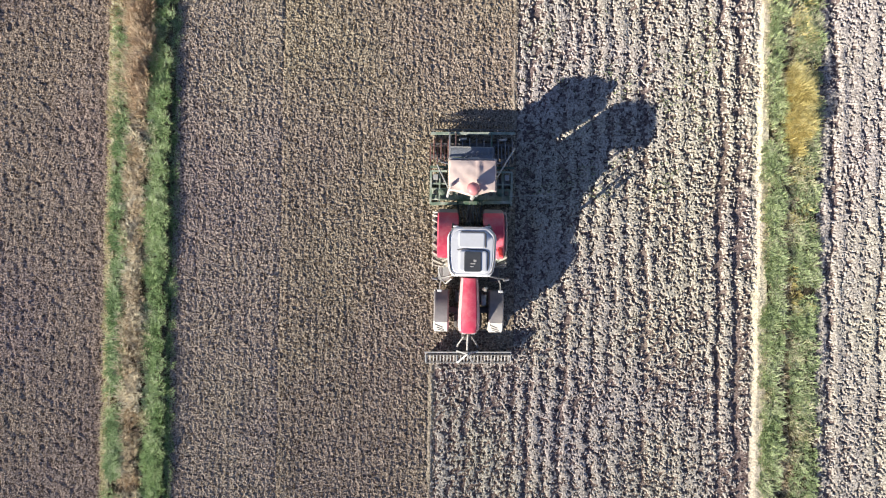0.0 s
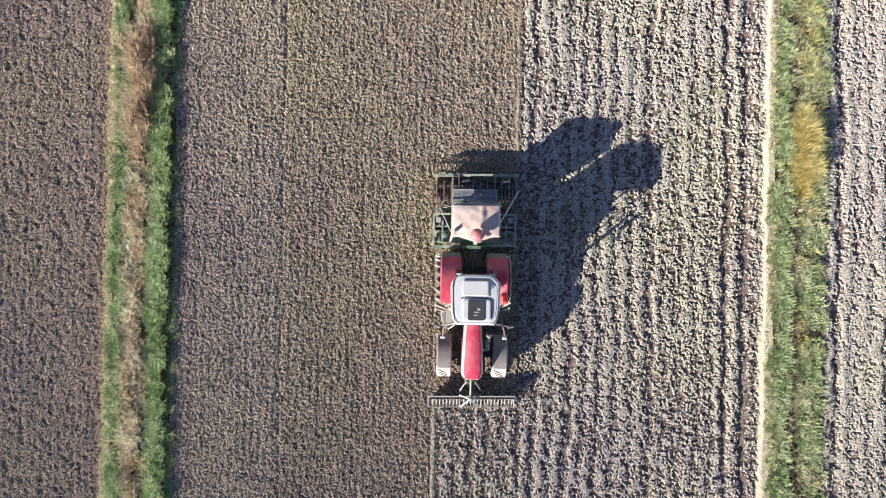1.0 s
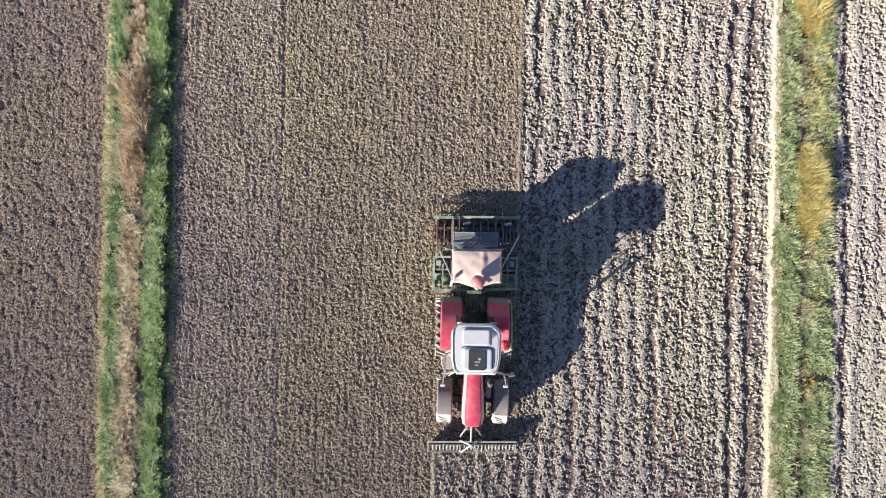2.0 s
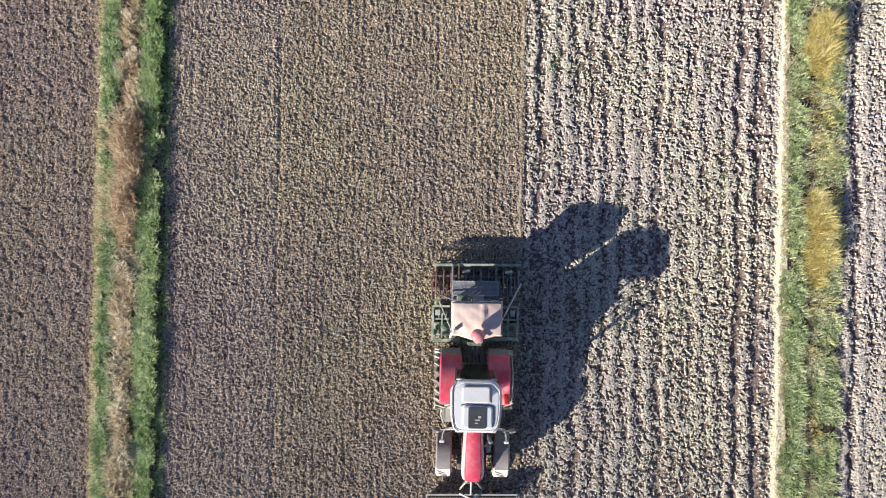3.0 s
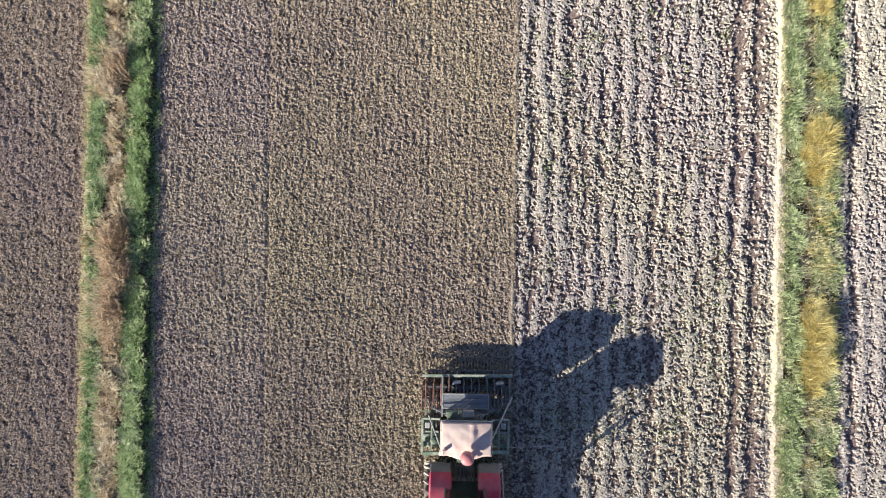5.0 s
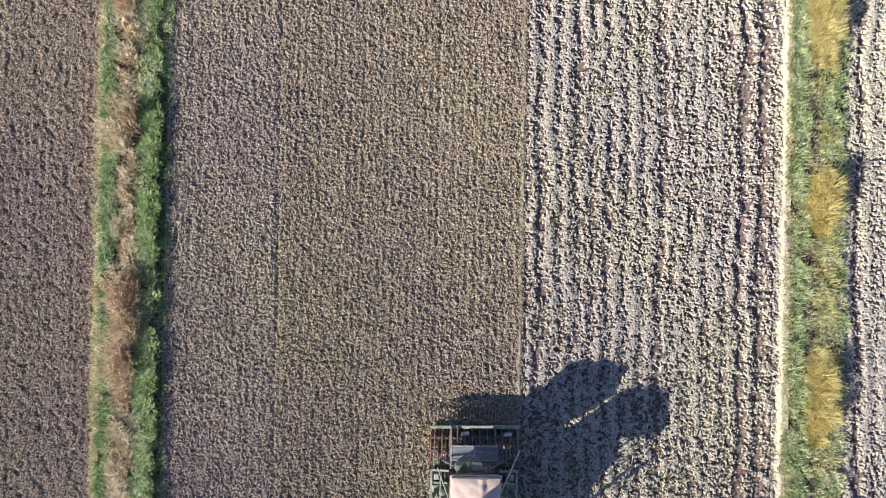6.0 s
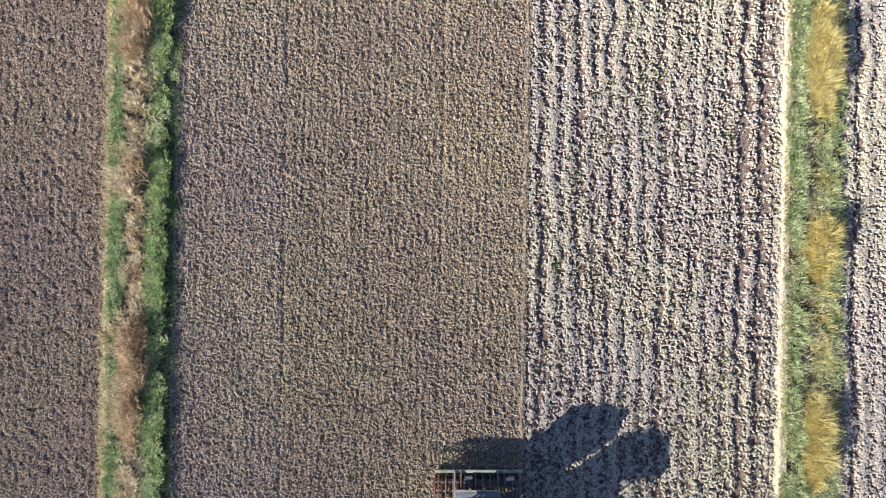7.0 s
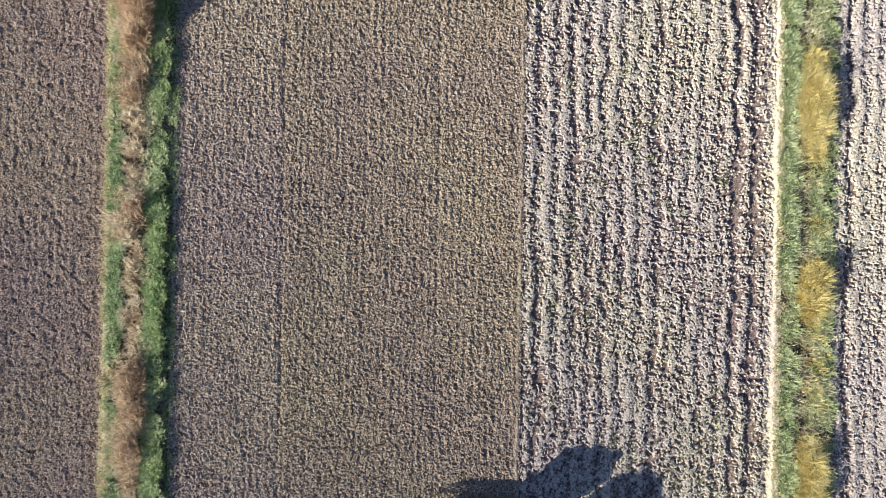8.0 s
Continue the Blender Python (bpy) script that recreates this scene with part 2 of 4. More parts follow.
def fine_noise(X, Y, size, seed):
    """The same noise on a lattice turned away from the rows."""
    w = 0.35 + 0.9 * (seed % 5)
    c, n = math.cos(w), math.sin(w)
    return value_noise(X * c - Y * n, X * n + Y * c, size, seed)


def clods(X, Y, size, seed, lo=0.25, hi=0.6, chance=1.0, flat=0.8, block=False):
    """Lumps of earth: the height of rounded, uneven lumps, one to a cell."""
    rng = np.random.default_rng(seed)
    jx, jy, jr, je, jk, jl, jt, ju = (rng.random((256, 256)) for _ in range(8))
    w = 0.4 + 0.7 * (seed % 7)
    X, Y = X * math.cos(w) - Y * math.sin(w), X * math.sin(w) + Y * math.cos(w)
    wx = X + (value_noise(X, Y, size * 0.45, seed + 7) - 0.5) * size * 0.55
    wy = Y + (value_noise(X, Y, size * 0.45, seed + 8) - 0.5) * size * 0.55
    i, j = np.floor(wx / size).astype(int), np.floor(wy / size).astype(int)
    out = np.zeros_like(X)
    for di in (-1, 0, 1):
        for dj in (-1, 0, 1):
            a_, b_ = (i + di) % 256, (j + dj) % 256
            dx = wx - (i + di + 0.5 + (jx[a_, b_] - 0.5) * 0.9) * size
            dy = wy - (j + dj + 0.5 + (jy[a_, b_] - 0.5) * 0.9) * size
            r = size * (lo + (hi - lo) * jr[a_, b_] ** 1.5)
            sq = 0.7 + 0.6 * je[a_, b_]
            d2 = (dx / (r * sq)) ** 2 + (dy / r * sq) ** 2
            side = np.clip(1 - np.sqrt(d2), 0, 1)
            if block:
                tilt = 1 + 0.4 * ((jt[a_, b_] - 0.5) * dx + (ju[a_, b_] - 0.5) * dy) / r
                side = np.clip(side * 3.2, 0, 1) ** 0.8 * tilt
            else:
                side = side ** 0.85
            lump = side * r * flat * (0.6 + 0.8 * jl[a_, b_])
            out = np.maximum(out, np.where(jk[a_, b_] < chance, lump, 0))
    return out


def smoothstep(v, a_, b_):
    t = np.clip((v - a_) / (b_ - a_), 0, 1)
    return t * t * (3 - 2 * t)


def sheet(name, x0, x1, y0, y1, step, height, material, label, category="soil"):
    nx, ny = int(round((x1 - x0) / step)) + 1, int(round((y1 - y0) / step)) + 1
    X, Y = np.meshgrid(np.linspace(x0, x1, nx), np.linspace(y0, y1, ny), indexing="ij")
    Z = height(X, Y)
    idx = np.arange(nx * ny).reshape(nx, ny)
    q = np.stack([idx[:-1, :-1], idx[1:, :-1], idx[1:, 1:], idx[:-1, 1:]], -1).reshape(-1, 4)
    ob = array_mesh(name, np.stack([X, Y, Z], -1).reshape(-1, 3), q, material)
    return tagged(ob, label, category, kind="structure")


def seedbed_height(X, Y):
    """Fine crumbs, faint drill rows, a shallow line at the edge of every 3 m pass."""
    Xc = X + (value_noise(X, Y, 1.7, 5) - 0.5) * 0.05 + (fine_noise(X, Y, 0.22, 6) - 0.5) * 0.12
    row = np.cos(Xc / 0.25 * math.tau)
    h = np.maximum(clods(X, Y, 0.11, 21, 0.2, 0.5, 0.5, 0.7, True), clods(X, Y, 0.073, 22, 0.25, 0.6, 0.75, 0.85, True))
    h = np.maximum(h, clods(X, Y, 0.058, 25, 0.3, 0.65, 0.8, 0.95))
    h = 1.1 * h * (0.9 + 0.2 * row * value_noise(X, Y, 0.8, 11)) + 0.009 * row * value_noise(X, Y * 0.3, 0.5, 12)
    h -= 0.024 * smoothstep(fine_noise(X, Y * 0.8, 0.075, 26), 0.6, 0.8)
    h += 0.026 * fine_noise(X, Y, 0.034, 23) + 0.03 * value_noise(X, Y, 0.6, 24)
    for line, deep in ((-8.75, 0.025), (-5.76, 0.05), (-2.96, 0.018), (-0.45, 0.03)):
        d = X - line - 0.06 * (value_noise(Y, X, 1.2, 31) - 0.5)
        h -= deep * np.exp(-(d / 0.07) ** 2) * (0.3 + value_noise(X, Y, 0.3, 32))
    return np.maximum(h + 0.035, 0.004)


def seedbed_edge_height(X, Y):
    """The newest pass, with a smooth low ridge along its outer edge."""
    h = seedbed_height(X, Y)
    d = (X - 2.40 - 0.03 * (value_noise(Y, X, 0.5, 33) - 0.5)) / 0.07
    k = np.exp(-d * d)
    return h * (1 - 0.8 * k) + 0.075 * k


def furrow_base(X, Y):
    """Low ridges with deeper furrows, before any clods."""
    wob = (value_noise(X, Y, 0.3, 40) - 0.5) * 0.16 + (value_noise(X, Y, 1.1, 41) - 0.5) * 0.2 + (value_noise(X, Y, 4.0, 42) - 0.5) * 0.2
    Xw = X + wob
    ridge = 0.5 + 0.5 * np.cos(Xw / 0.56 * math.tau)
    base = 0.052 * ridge * (0.2 + 0.8 * value_noise(X, Y * 0.35, 0.9, 43))
    for line, wide, depth in ((2.95, 0.14, 0.07), (4.3, 0.10, 0.05), (5.25, 0.09, 0.04), (7.15, 0.12, 0.08), (7.9, 0.10, 0.05), (9.75, 0.17, 0.08), (10.55, 0.22, 0.10), (13.7, 0.2, 0.08), (14.5, 0.1, 0.05), (15.4, 0.1, 0.05)):
        d = Xw - line
        base -= 0.4 * depth * np.exp(-(d / wide) ** 2) * (0.3 + 0.6 * value_noise(X, Y, 0.8, 44) + 0.7 * smoothstep(value_noise(X, Y, 0.28, 45), 0.4, 0.7))
    return base


def gap_floor_height(X, Y):
    """The moist earth under the clods, its colour darkened for shade in the gaps."""
    return np.maximum(furrow_base(X, Y) + 0.02 + 0.02 * fine_noise(X, Y, 0.09, 46), 0.002)


def ploughed_height(X, Y):
    """Pale dry crust broken into clods, with gaps down to the moist earth."""
    base = furrow_base(X, Y)
    grain = 0.4 * fine_noise(X, Y * 0.85, 0.105, 48) + 0.6 * fine_noise(X, Y, 0.05, 49)
    level = 0.464 - 5.0 * np.clip(base - 0.012, -0.05, 0.03) - 0.09 * smoothstep(X, 13.0, 14.0) + 0.10 * (value_noise(X, Y * 0.4, 0.8, 47) - 0.5) + 0.055 * smoothstep(X, 9.0, 10.2) * (1 - smoothstep(X, 11.0, 11.6)) + 0.05 * (1 - smoothstep(X, 2.5, 5.5)) * (1 - smoothstep(Y, -9.5, -7.0))
    crust = smoothstep(grain - level, 0.0, 0.03)
    lumps = np.maximum(clods(X, Y, 0.17, 51, 0.14, 0.48, 0.5, 0.55, True), clods(X, Y, 0.095, 52, 0.24, 0.58, 0.7, 0.6, True))
    crumbs = clods(X, Y, 0.068, 53, 0.28, 0.66, 0.85, 0.9)
    h = base + 0.008 + crust * (0.068 + 0.26 * lumps + 0.56 * crumbs)
    return h + 0.014 * fine_noise(X, Y, 0.05, 54)


def far_field_height(X, Y):
    row = 0.4 * np.cos((X + (value_noise(X, Y, 0.5, 66) - 0.5) * 0.1) / 0.26 * math.tau)
    h = np.maximum(clods(X, Y, 0.13, 62, 0.2, 0.55, 0.5, 0.6), clods(X, Y, 0.07, 63, 0.28, 0.64, 0.8, 0.62))
    h = h * (0.85 + 0.3 * row * value_noise(X, Y, 0.9, 61)) + 0.01 * row
    h -= 0.03 * smoothstep(fine_noise(X, Y * 0.8, 0.15, 67), 0.55, 0.85)
    h += 0.028 * fine_noise(X, Y, 0.036, 64) + 0.03 * value_noise(X, Y, 0.7, 65)
    return np.maximum(1.15 * h + 0.035, 0.004)


def bank_height(X, Y, x0, x1, top):
    """A low bank with a steep western side."""
    u = np.clip((X - x0) / (x1 - x0), 0, 1)
    h = top * np.minimum(smoothstep(u, -0.02, 0.16), 1 - smoothstep(u, 0.8, 1.02)) * (0.8 + 0.4 * value_noise(X, Y, 0.9, 71))
    h -= 0.12 * np.exp(-((u - 0.46) / 0.05) ** 2) * value_noise(X, Y, 0.7, 73)
    return np.maximum(h + 0.05 * value_noise(X, Y, 0.12, 72), 0.004)


def path_height(X, Y):
    """A trodden strip that rises to the foot of the verge."""
    return 0.01 + 0.15 * smoothstep(X + 0.08 * (fine_noise(X, Y, 0.2, 85) - 0.5) + 0.06 * (value_noise(X, Y, 1.3, 87) - 0.5), 10.98 + 0.007 * Y, 11.14 + 0.008 * Y) + 0.03 * value_noise(X, Y, 0.06, 81) + 0.03 * value_noise(X, Y, 0.4, 82)


def pass_edge_height(middle):
    """A low ridge of fine earth thrown up at the side of a pass."""
    def height(X, Y):
        d = (X - middle - 0.05 * (value_noise(Y, X, 0.5, 33) - 0.5)) / 0.10
        return 0.02 + 0.06 * np.exp(-d * d) * (0.75 + 0.5 * value_noise(X, Y, 0.25, 34)) + 0.022 * fine_noise(X, Y, 0.05, 35)
    return height


Y0, Y1 = -14.3, 16.9
LONG = (Y1 - Y0) / 20.0       # for counts along the whole stretch
DRILL_LINE = -8.5       # behind this y the front harrow has levelled the newest pass
sheet("far_field", -16.6, -11.83, Y0, Y1, 0.038, far_field_height, FAR_EARTH, "fine brown tilled soil of the neighbouring field", "field")
sheet("seedbed", -9.55, -5.76, Y0, Y1, 0.0295, seedbed_height, DRY_SEEDBED, "drier paler sown seedbed with faint drill rows", "field")
sheet("seedbed", -5.76, -0.33, Y0, Y1, 0.0295, seedbed_height, SEEDBED, "fine crumbly brown seedbed with faint drill rows", "field")
sheet("seedbed_pass", -0.33, 2.52, DRILL_LINE, Y1, 0.0295, seedbed_edge_height, SEEDBED, "freshly sown pass of fine brown soil behind the drill", "field")
sheet("pass_edge", 2.28, 2.53, -2.4, Y1, 0.026, pass_edge_height(2.42), EDGE_EARTH, "pale ridge of fine earth along the newest pass", "soil")
sheet("pass_edge", -0.46, -0.20, Y0, DRILL_LINE, 0.026, pass_edge_height(-0.34), EDGE_EARTH, "pale ridge of fine earth along the earlier pass", "soil")
sheet("ploughed_strip", -0.33, 2.52, Y0, DRILL_LINE, 0.025, ploughed_height, PLOUGHED, "strip of cloddy ploughed soil still to be sown", "field")
sheet("ploughed_field", 2.52, 11.12, Y0, Y1, 0.028, ploughed_height, PLOUGHED, "coarse pale ploughed soil in cloddy ridges", "field")
sheet("ploughed_far", 13.12, 16.6, Y0, Y1, 0.042, ploughed_height, PLOUGHED, "coarse pale ploughed soil beyond the grass verge", "field")
sheet("moist_gap_shade", -0.33, 2.52, Y0, DRILL_LINE, 0.11, gap_floor_height, MOIST_GAP_SHADE, "moist earth between the clods still to be sown, darkened for gap shade", "soil")
sheet("moist_gap_shade", 2.52, 11.12, Y0, Y1, 0.11, gap_floor_height, MOIST_GAP_SHADE, "moist earth between pale clods, with their shade in its colour", "soil")
sheet("moist_gap_shade", 13.12, 16.6, Y0, Y1, 0.11, gap_floor_height, MOIST_GAP_SHADE, "moist earth between clods beyond the verge, darkened for gap shade", "soil")
sheet("field_edge", -11.90, -11.58, Y0, Y1, 0.03, lambda X, Y: -0.02 + 0.19 * smoothstep(X + 0.1 * (value_noise(X, Y, 0.3, 84) - 0.5) + 0.1 * (value_noise(X, Y, 2.0, 86) - 0.5), -11.92, -11.66) + 0.03 * value_noise(X, Y, 0.06, 83), PATH_EARTH, "pale dry edge of the field below the bank", "path")
sheet("bank_west", -11.58, -9.55, Y0, Y1, 0.06, lambda X, Y: bank_height(X, Y, -11.9, -9.5, 0.15), BANK_EARTH, "low earth bank under reeds and grass", "bank")
sheet("bank_east", 11.36, 13.2, Y0, Y1, 0.06, lambda X, Y: bank_height(X, Y, 11.0, 13.15, 0.09), BANK_EARTH, "low earth verge under grass", "bank")
sheet("verge_path", 10.86, 11.36, Y0, Y1, 0.04, path_height, PATH_EARTH, "pale dry trodden strip along the verge", "path")


def plain_height(X, Y):
    return 0.03 + 0.05 * value_noise(X, Y, 0.6, 91) + 0.03 * value_noise(X, Y, 2.0, 92)


for ya, yb in ((Y1, 60.0), (-60.0, Y0)):
    pass_earth = SEEDBED if ya > 0 else PLOUGHED
    for name, x0, x1, mt, words in (("far_field", -60.0, -11.83, FAR_EARTH, "brown tilled soil of the neighbouring field"), ("seedbed", -9.55, -0.33, SEEDBED, "sown seedbed running on along the rows"),
                                    ("seedbed_pass", -0.33, 2.52, pass_earth, "newest pass of the field running on along the rows"), ("ploughed_field", 2.52, 11.02, PLOUGHED, "pale ploughed soil running on along the rows"),
                                    ("bank_west", -11.83, -9.55, BANK_EARTH, "low earth bank running on between the fields"), ("verge_path", 11.02, 11.32, PATH_EARTH, "pale dry strip running on along the verge"),
                                    ("bank_east", 11.32, 13.25, BANK_EARTH, "low earth verge running on between the fields"), ("ploughed_far", 13.25, 60.0, PLOUGHED, "pale ploughed soil beyond the verge running on")):
        sheet(name, x0, x1, ya, yb, 0.45, plain_height, mt, words, "field")
sheet("far_field", -60.0, -16.6, Y0, Y1, 0.45, plain_height, FAR_EARTH, "brown tilled soil farther from the bank", "field")
sheet("ploughed_far", 16.6, 60.0, Y0, Y1, 0.45, plain_height, PLOUGHED, "pale ploughed soil farther from the verge", "field")

bm = bmesh.new()
bmesh.ops.create_grid(bm, x_segments=40, y_segments=40, size=900)
for v in bm.verts:
    v.co.z = -0.03
ground = part("ground", bm, FAR_EARTH)
tagged(ground, "flat brown farmland reaching to the horizon", "ground", kind="structure")


# ---- small stones ----
def stones(name, label, x0, x1, count, seed, ground_z):
    """Small pale stones, uneven eight-sided lumps, strewn over the soil."""
    rng = np.random.default_rng(seed)
    cx, cy = rng.uniform(x0, x1, count), rng.uniform(Y0, Y1, count)
    r = 0.011 + 0.022 * rng.random(count) ** 3
    turn = rng.uniform(0, math.tau, count)
    unit = np.array([(1, 0, 0), (0, 1, 0), (-1, 0, 0), (0, -1, 0), (0, 0, 0.8), (0, 0, -0.8)])
    V = unit[None] * r[:, None, None] * rng.uniform(0.7, 1.3, (count, 6, 3))
    c, n = np.cos(turn)[:, None], np.sin(turn)[:, None]
    V = np.stack([V[..., 0] * c - V[..., 1] * n, V[..., 0] * n + V[..., 1] * c, V[..., 2]], -1) + np.stack([cx, cy, ground_z(cx, cy) + 0.3 * r], -1)[:, None]
    tri = np.array([(0, 1, 4), (1, 2, 4), (2, 3, 4), (3, 0, 4), (1, 0, 5), (2, 1, 5), (3, 2, 5), (0, 3, 5)])
    F = (np.arange(count)[:, None, None] * 6 + tri[None]).reshape(-1, 3)
    return tagged(array_mesh(name, V.reshape(-1, 3), F, STONE), label, "stones", kind="stuff")


stones("pale_stones", "small pale stones scattered over the seedbed", -9.4, -0.4, int(420 * LONG), 141, seedbed_height)
stones("pale_stones", "small pale stones on the freshly sown pass", -0.3, 2.3, int(90 * LONG), 142, lambda X, Y: np.where(Y > -1.5, seedbed_edge_height(X, Y), ploughed_height(X, Y)))
stones("pale_stones", "small pale stones on the neighbouring field", -16.5, -12.0, int(200 * LONG), 143, far_field_height)


# ---- grass and reeds ----
def stand(name, label, material, bounds, tufts, blades, height, width, lean, seed, drift=(0.0, 0.0), spread=0.16, patch=0.5, category="grass", rise=0.08, shape=None):
    """Tufts of blades, each blade bent, in patches over a stretch of ground."""
    rng = np.random.default_rng(seed)
    x0, x1, y0, y1 = bounds
    cx, cy = rng.uniform(x0, x1, tufts * 3), rng.uniform(y0, y1, tufts * 3)
    keep = value_noise(cx, cy, 0.7, seed + 1) + 0.35 * rng.random(len(cx)) > patch
    if shape is not None:
        keep &= shape(cx, cy, rng)
    cx, cy = cx[keep][:tufts], cy[keep][:tufts]
    n = len(cx) * blades
    size = np.repeat(0.6 + 0.7 * rng.random(len(cx)), blades)
    ang = rng.uniform(0, math.tau, n)
    off = spread * np.sqrt(rng.random(n)) * size
    bx, by = np.repeat(cx, blades) + off * np.cos(ang), np.repeat(cy, blades) + off * np.sin(ang)
    h = height * size * (0.55 + 0.6 * rng.random(n)) * (0.75 + 0.5 * value_noise(bx, by, 1.4, seed + 2))
    turn = ang + rng.normal(0, 0.9, n)
    dx, dy = np.cos(turn) * lean + drift[0], np.sin(turn) * lean + drift[1]
    k = rng.uniform(0.35, 1.3, n)
    dx, dy = dx * k, dy * k
    ln = np.sqrt(dx * dx + dy * dy) + 1e-6
    sx, sy = -dy / ln, dx / ln
    w = width * rng.uniform(0.6, 1.4, n) / 2
    z0 = np.full(n, rise)
    base = np.stack([bx, by, z0 - 0.06], -1)
    mid = np.stack([bx + dx * h * 0.35, by + dy * h * 0.35, z0 + h * 0.68], -1)
    tip = np.stack([bx + dx * h, by + dy * h, z0 + h * np.clip(1.05 - 0.22 * ln, 0.25, 1)], -1)
    side = np.stack([sx * w, sy * w, 0 * w], -1)
    V = np.stack([base - side, base + side, mid - side * 0.9, mid + side * 0.9, tip], 1).reshape(-1, 3)
    o = np.arange(n)[:, None] * 5
    F = np.concatenate([o + np.array([[0, 1, 3]]), o + np.array([[0, 3, 2]]), o + np.array([[2, 3, 4]])], 0)
    ob = array_mesh(name, V, F, material)
    return tagged(ob, label, category, kind="stuff")


def oval(x, y, rx, ry):
    """Keeps what lies in an oval with a ragged edge."""
    return lambda X, Y, rng: ((X - x) / rx) ** 2 + ((Y - y) / ry) ** 2 < 0.45 + 0.7 * rng.random(len(X))


PATCHES = ((0.2, 1.7, 140), (6.6, 1.2, 80), (13.0, 1.9, 190))      # golden clumps along the verge: place, half length, tufts

stand("verge_grass", "short dry yellowish grass along the field edge", PALE, (-11.82, -11.62, Y0, Y1), int(520 * LONG), 26, 0.10, 0.018, 0.8, 101, spread=0.10, patch=0.25, rise=0.15)
stand("tussock_grass", "green tussock grass on the bank", GRASS, (-11.56, -11.20, Y0, Y1), int(400 * LONG), 64, 0.22, 0.018, 0.7, 102, patch=0.56, spread=0.15, rise=0.15)
stand("tussock_straw", "dry straw between the grass tussocks", PALE, (-11.62, -11.15, Y0, Y1), int(90 * LONG), 30, 0.16, 0.018, 0.9, 103, drift=(-0.2, 0.1), patch=0.62, rise=0.15)
stand("reed_bed", "brown dry bent reeds along the ditch", STRAW, (-11.12, -10.48, Y0, Y1), int(380 * LONG), 36, 0.22, 0.022, 0.8, 104, drift=(-0.15, 0.1), patch=0.5, category="reeds", spread=0.09, rise=0.13)
stand("reed_bed", "darker brown flattened reeds along the ditch", RUSSET, (-11.1, -10.5, Y0, Y1), int(180 * LONG), 26, 0.14, 0.024, 0.9, 108, drift=(0.1, -0.2), patch=0.55, category="reeds", spread=0.13, rise=0.11)
stand("reed_bed", "pale cream straw tufts on the bank", CREAM, (-11.15, -10.55, Y0, Y1), int(260 * LONG), 40, 0.28, 0.022, 0.7, 110, drift=(-0.15, 0.05), patch=0.6, category="reeds", spread=0.08, rise=0.16)
for k, (ya, yb) in enumerate(((-0.3, 3.6), (8.0, 9.6), (12.8, Y1))):
    stand("tall_reeds", "tall russet dry reeds on the bank", RUSSET, (-11.1, -10.4, ya, yb), int((16, 6, 36)[k] * (yb - ya)), 46, 0.46, 0.018, 0.5, 1050 + k, drift=(-0.15, 0.05), patch=0.3, category="reeds", rise=0.15)
    stand("tall_reeds", "pale bent reeds beside the russet ones", STRAW, (-11.5, -10.9, ya - 0.2, yb), int(13 * (yb - ya)), 40, 0.32, 0.02, 0.7, 1070 + k, drift=(-0.3, 0.0), patch=0.4, category="reeds", rise=0.15)
for ya, yb, tall in ((2.0, 4.0, 0.42), (14.6, Y1, 0.95)):
    stand("tall_reeds", "tallest brown reeds leaning over the bank", RUSSET, (-10.9, -10.3, ya, yb), int(45 * (yb - ya)), 50, tall, 0.02, 0.35, int(1090 + ya), drift=(0.05, 0.05), patch=0.25, category="reeds", rise=0.15)
stand("bank_grass", "lush green grass on the bank edge", LUSH, (-10.28, -9.80, Y0, Y1), int(540 * LONG), 64, 0.22, 0.018, 0.7, 106, drift=(-0.08, 0.1), patch=0.3, spread=0.17, rise=0.12)
stand("bank_grass", "short grass hanging over the side of the bank", LUSH, (-9.76, -9.46, Y0, Y1), int(420 * LONG), 40, 0.12, 0.015, 0.7, 107, drift=(0.2, 0.0), patch=0.3, spread=0.12, rise=0.04)
stand("bank_straw", "pale dry stalks at the foot of the reeds", PALE, (-10.5, -10.22, Y0, Y1), int(150 * LONG), 26, 0.2, 0.018, 0.8, 109, patch=0.6, spread=0.12, rise=0.14)
stand("verge_straw", "pale dry grass beside the trodden strip", PALE, (11.22, 11.46, Y0, Y1), int(330 * LONG), 20, 0.10, 0.02, 0.8, 111, patch=0.4, spread=0.12, rise=0.16)
stand("verge_meadow", "green grass on the verge beside the field", SEDGE, (11.38, 11.84, Y0, Y1), int(330 * LONG), 50, 0.20, 0.026, 0.85, 112, patch=0.48, spread=0.17, rise=0.15)
stand("verge_meadow", "green grass on the verge beyond the hollow", SEDGE, (12.3, 13.12, Y0, Y1), int(460 * LONG), 50, 0.16, 0.028, 0.9, 113, drift=(-0.1, 0.05), patch=0.46, spread=0.17, rise=0.08)
stand("verge_straw", "pale dry stalks among the verge grass", PALE, (11.4, 13.0, Y0, Y1), int(300 * LONG), 32, 0.2, 0.018, 0.85, 116, patch=0.58, spread=0.2, rise=0.1)
stand("verge_meadow", "short green grass creeping over the trodden strip", SEDGE, (11.18, 11.4, Y0, -1.0), 110, 40, 0.15, 0.026, 0.85, 119, patch=0.5, spread=0.12, rise=0.14)
stand("hollow_straw", "grey dead grass in the hollow of the verge", STRAW, (11.85, 12.3, Y0, Y1), int(260 * LONG), 26, 0.13, 0.02, 0.9, 118, patch=0.6, spread=0.12, rise=0.06)
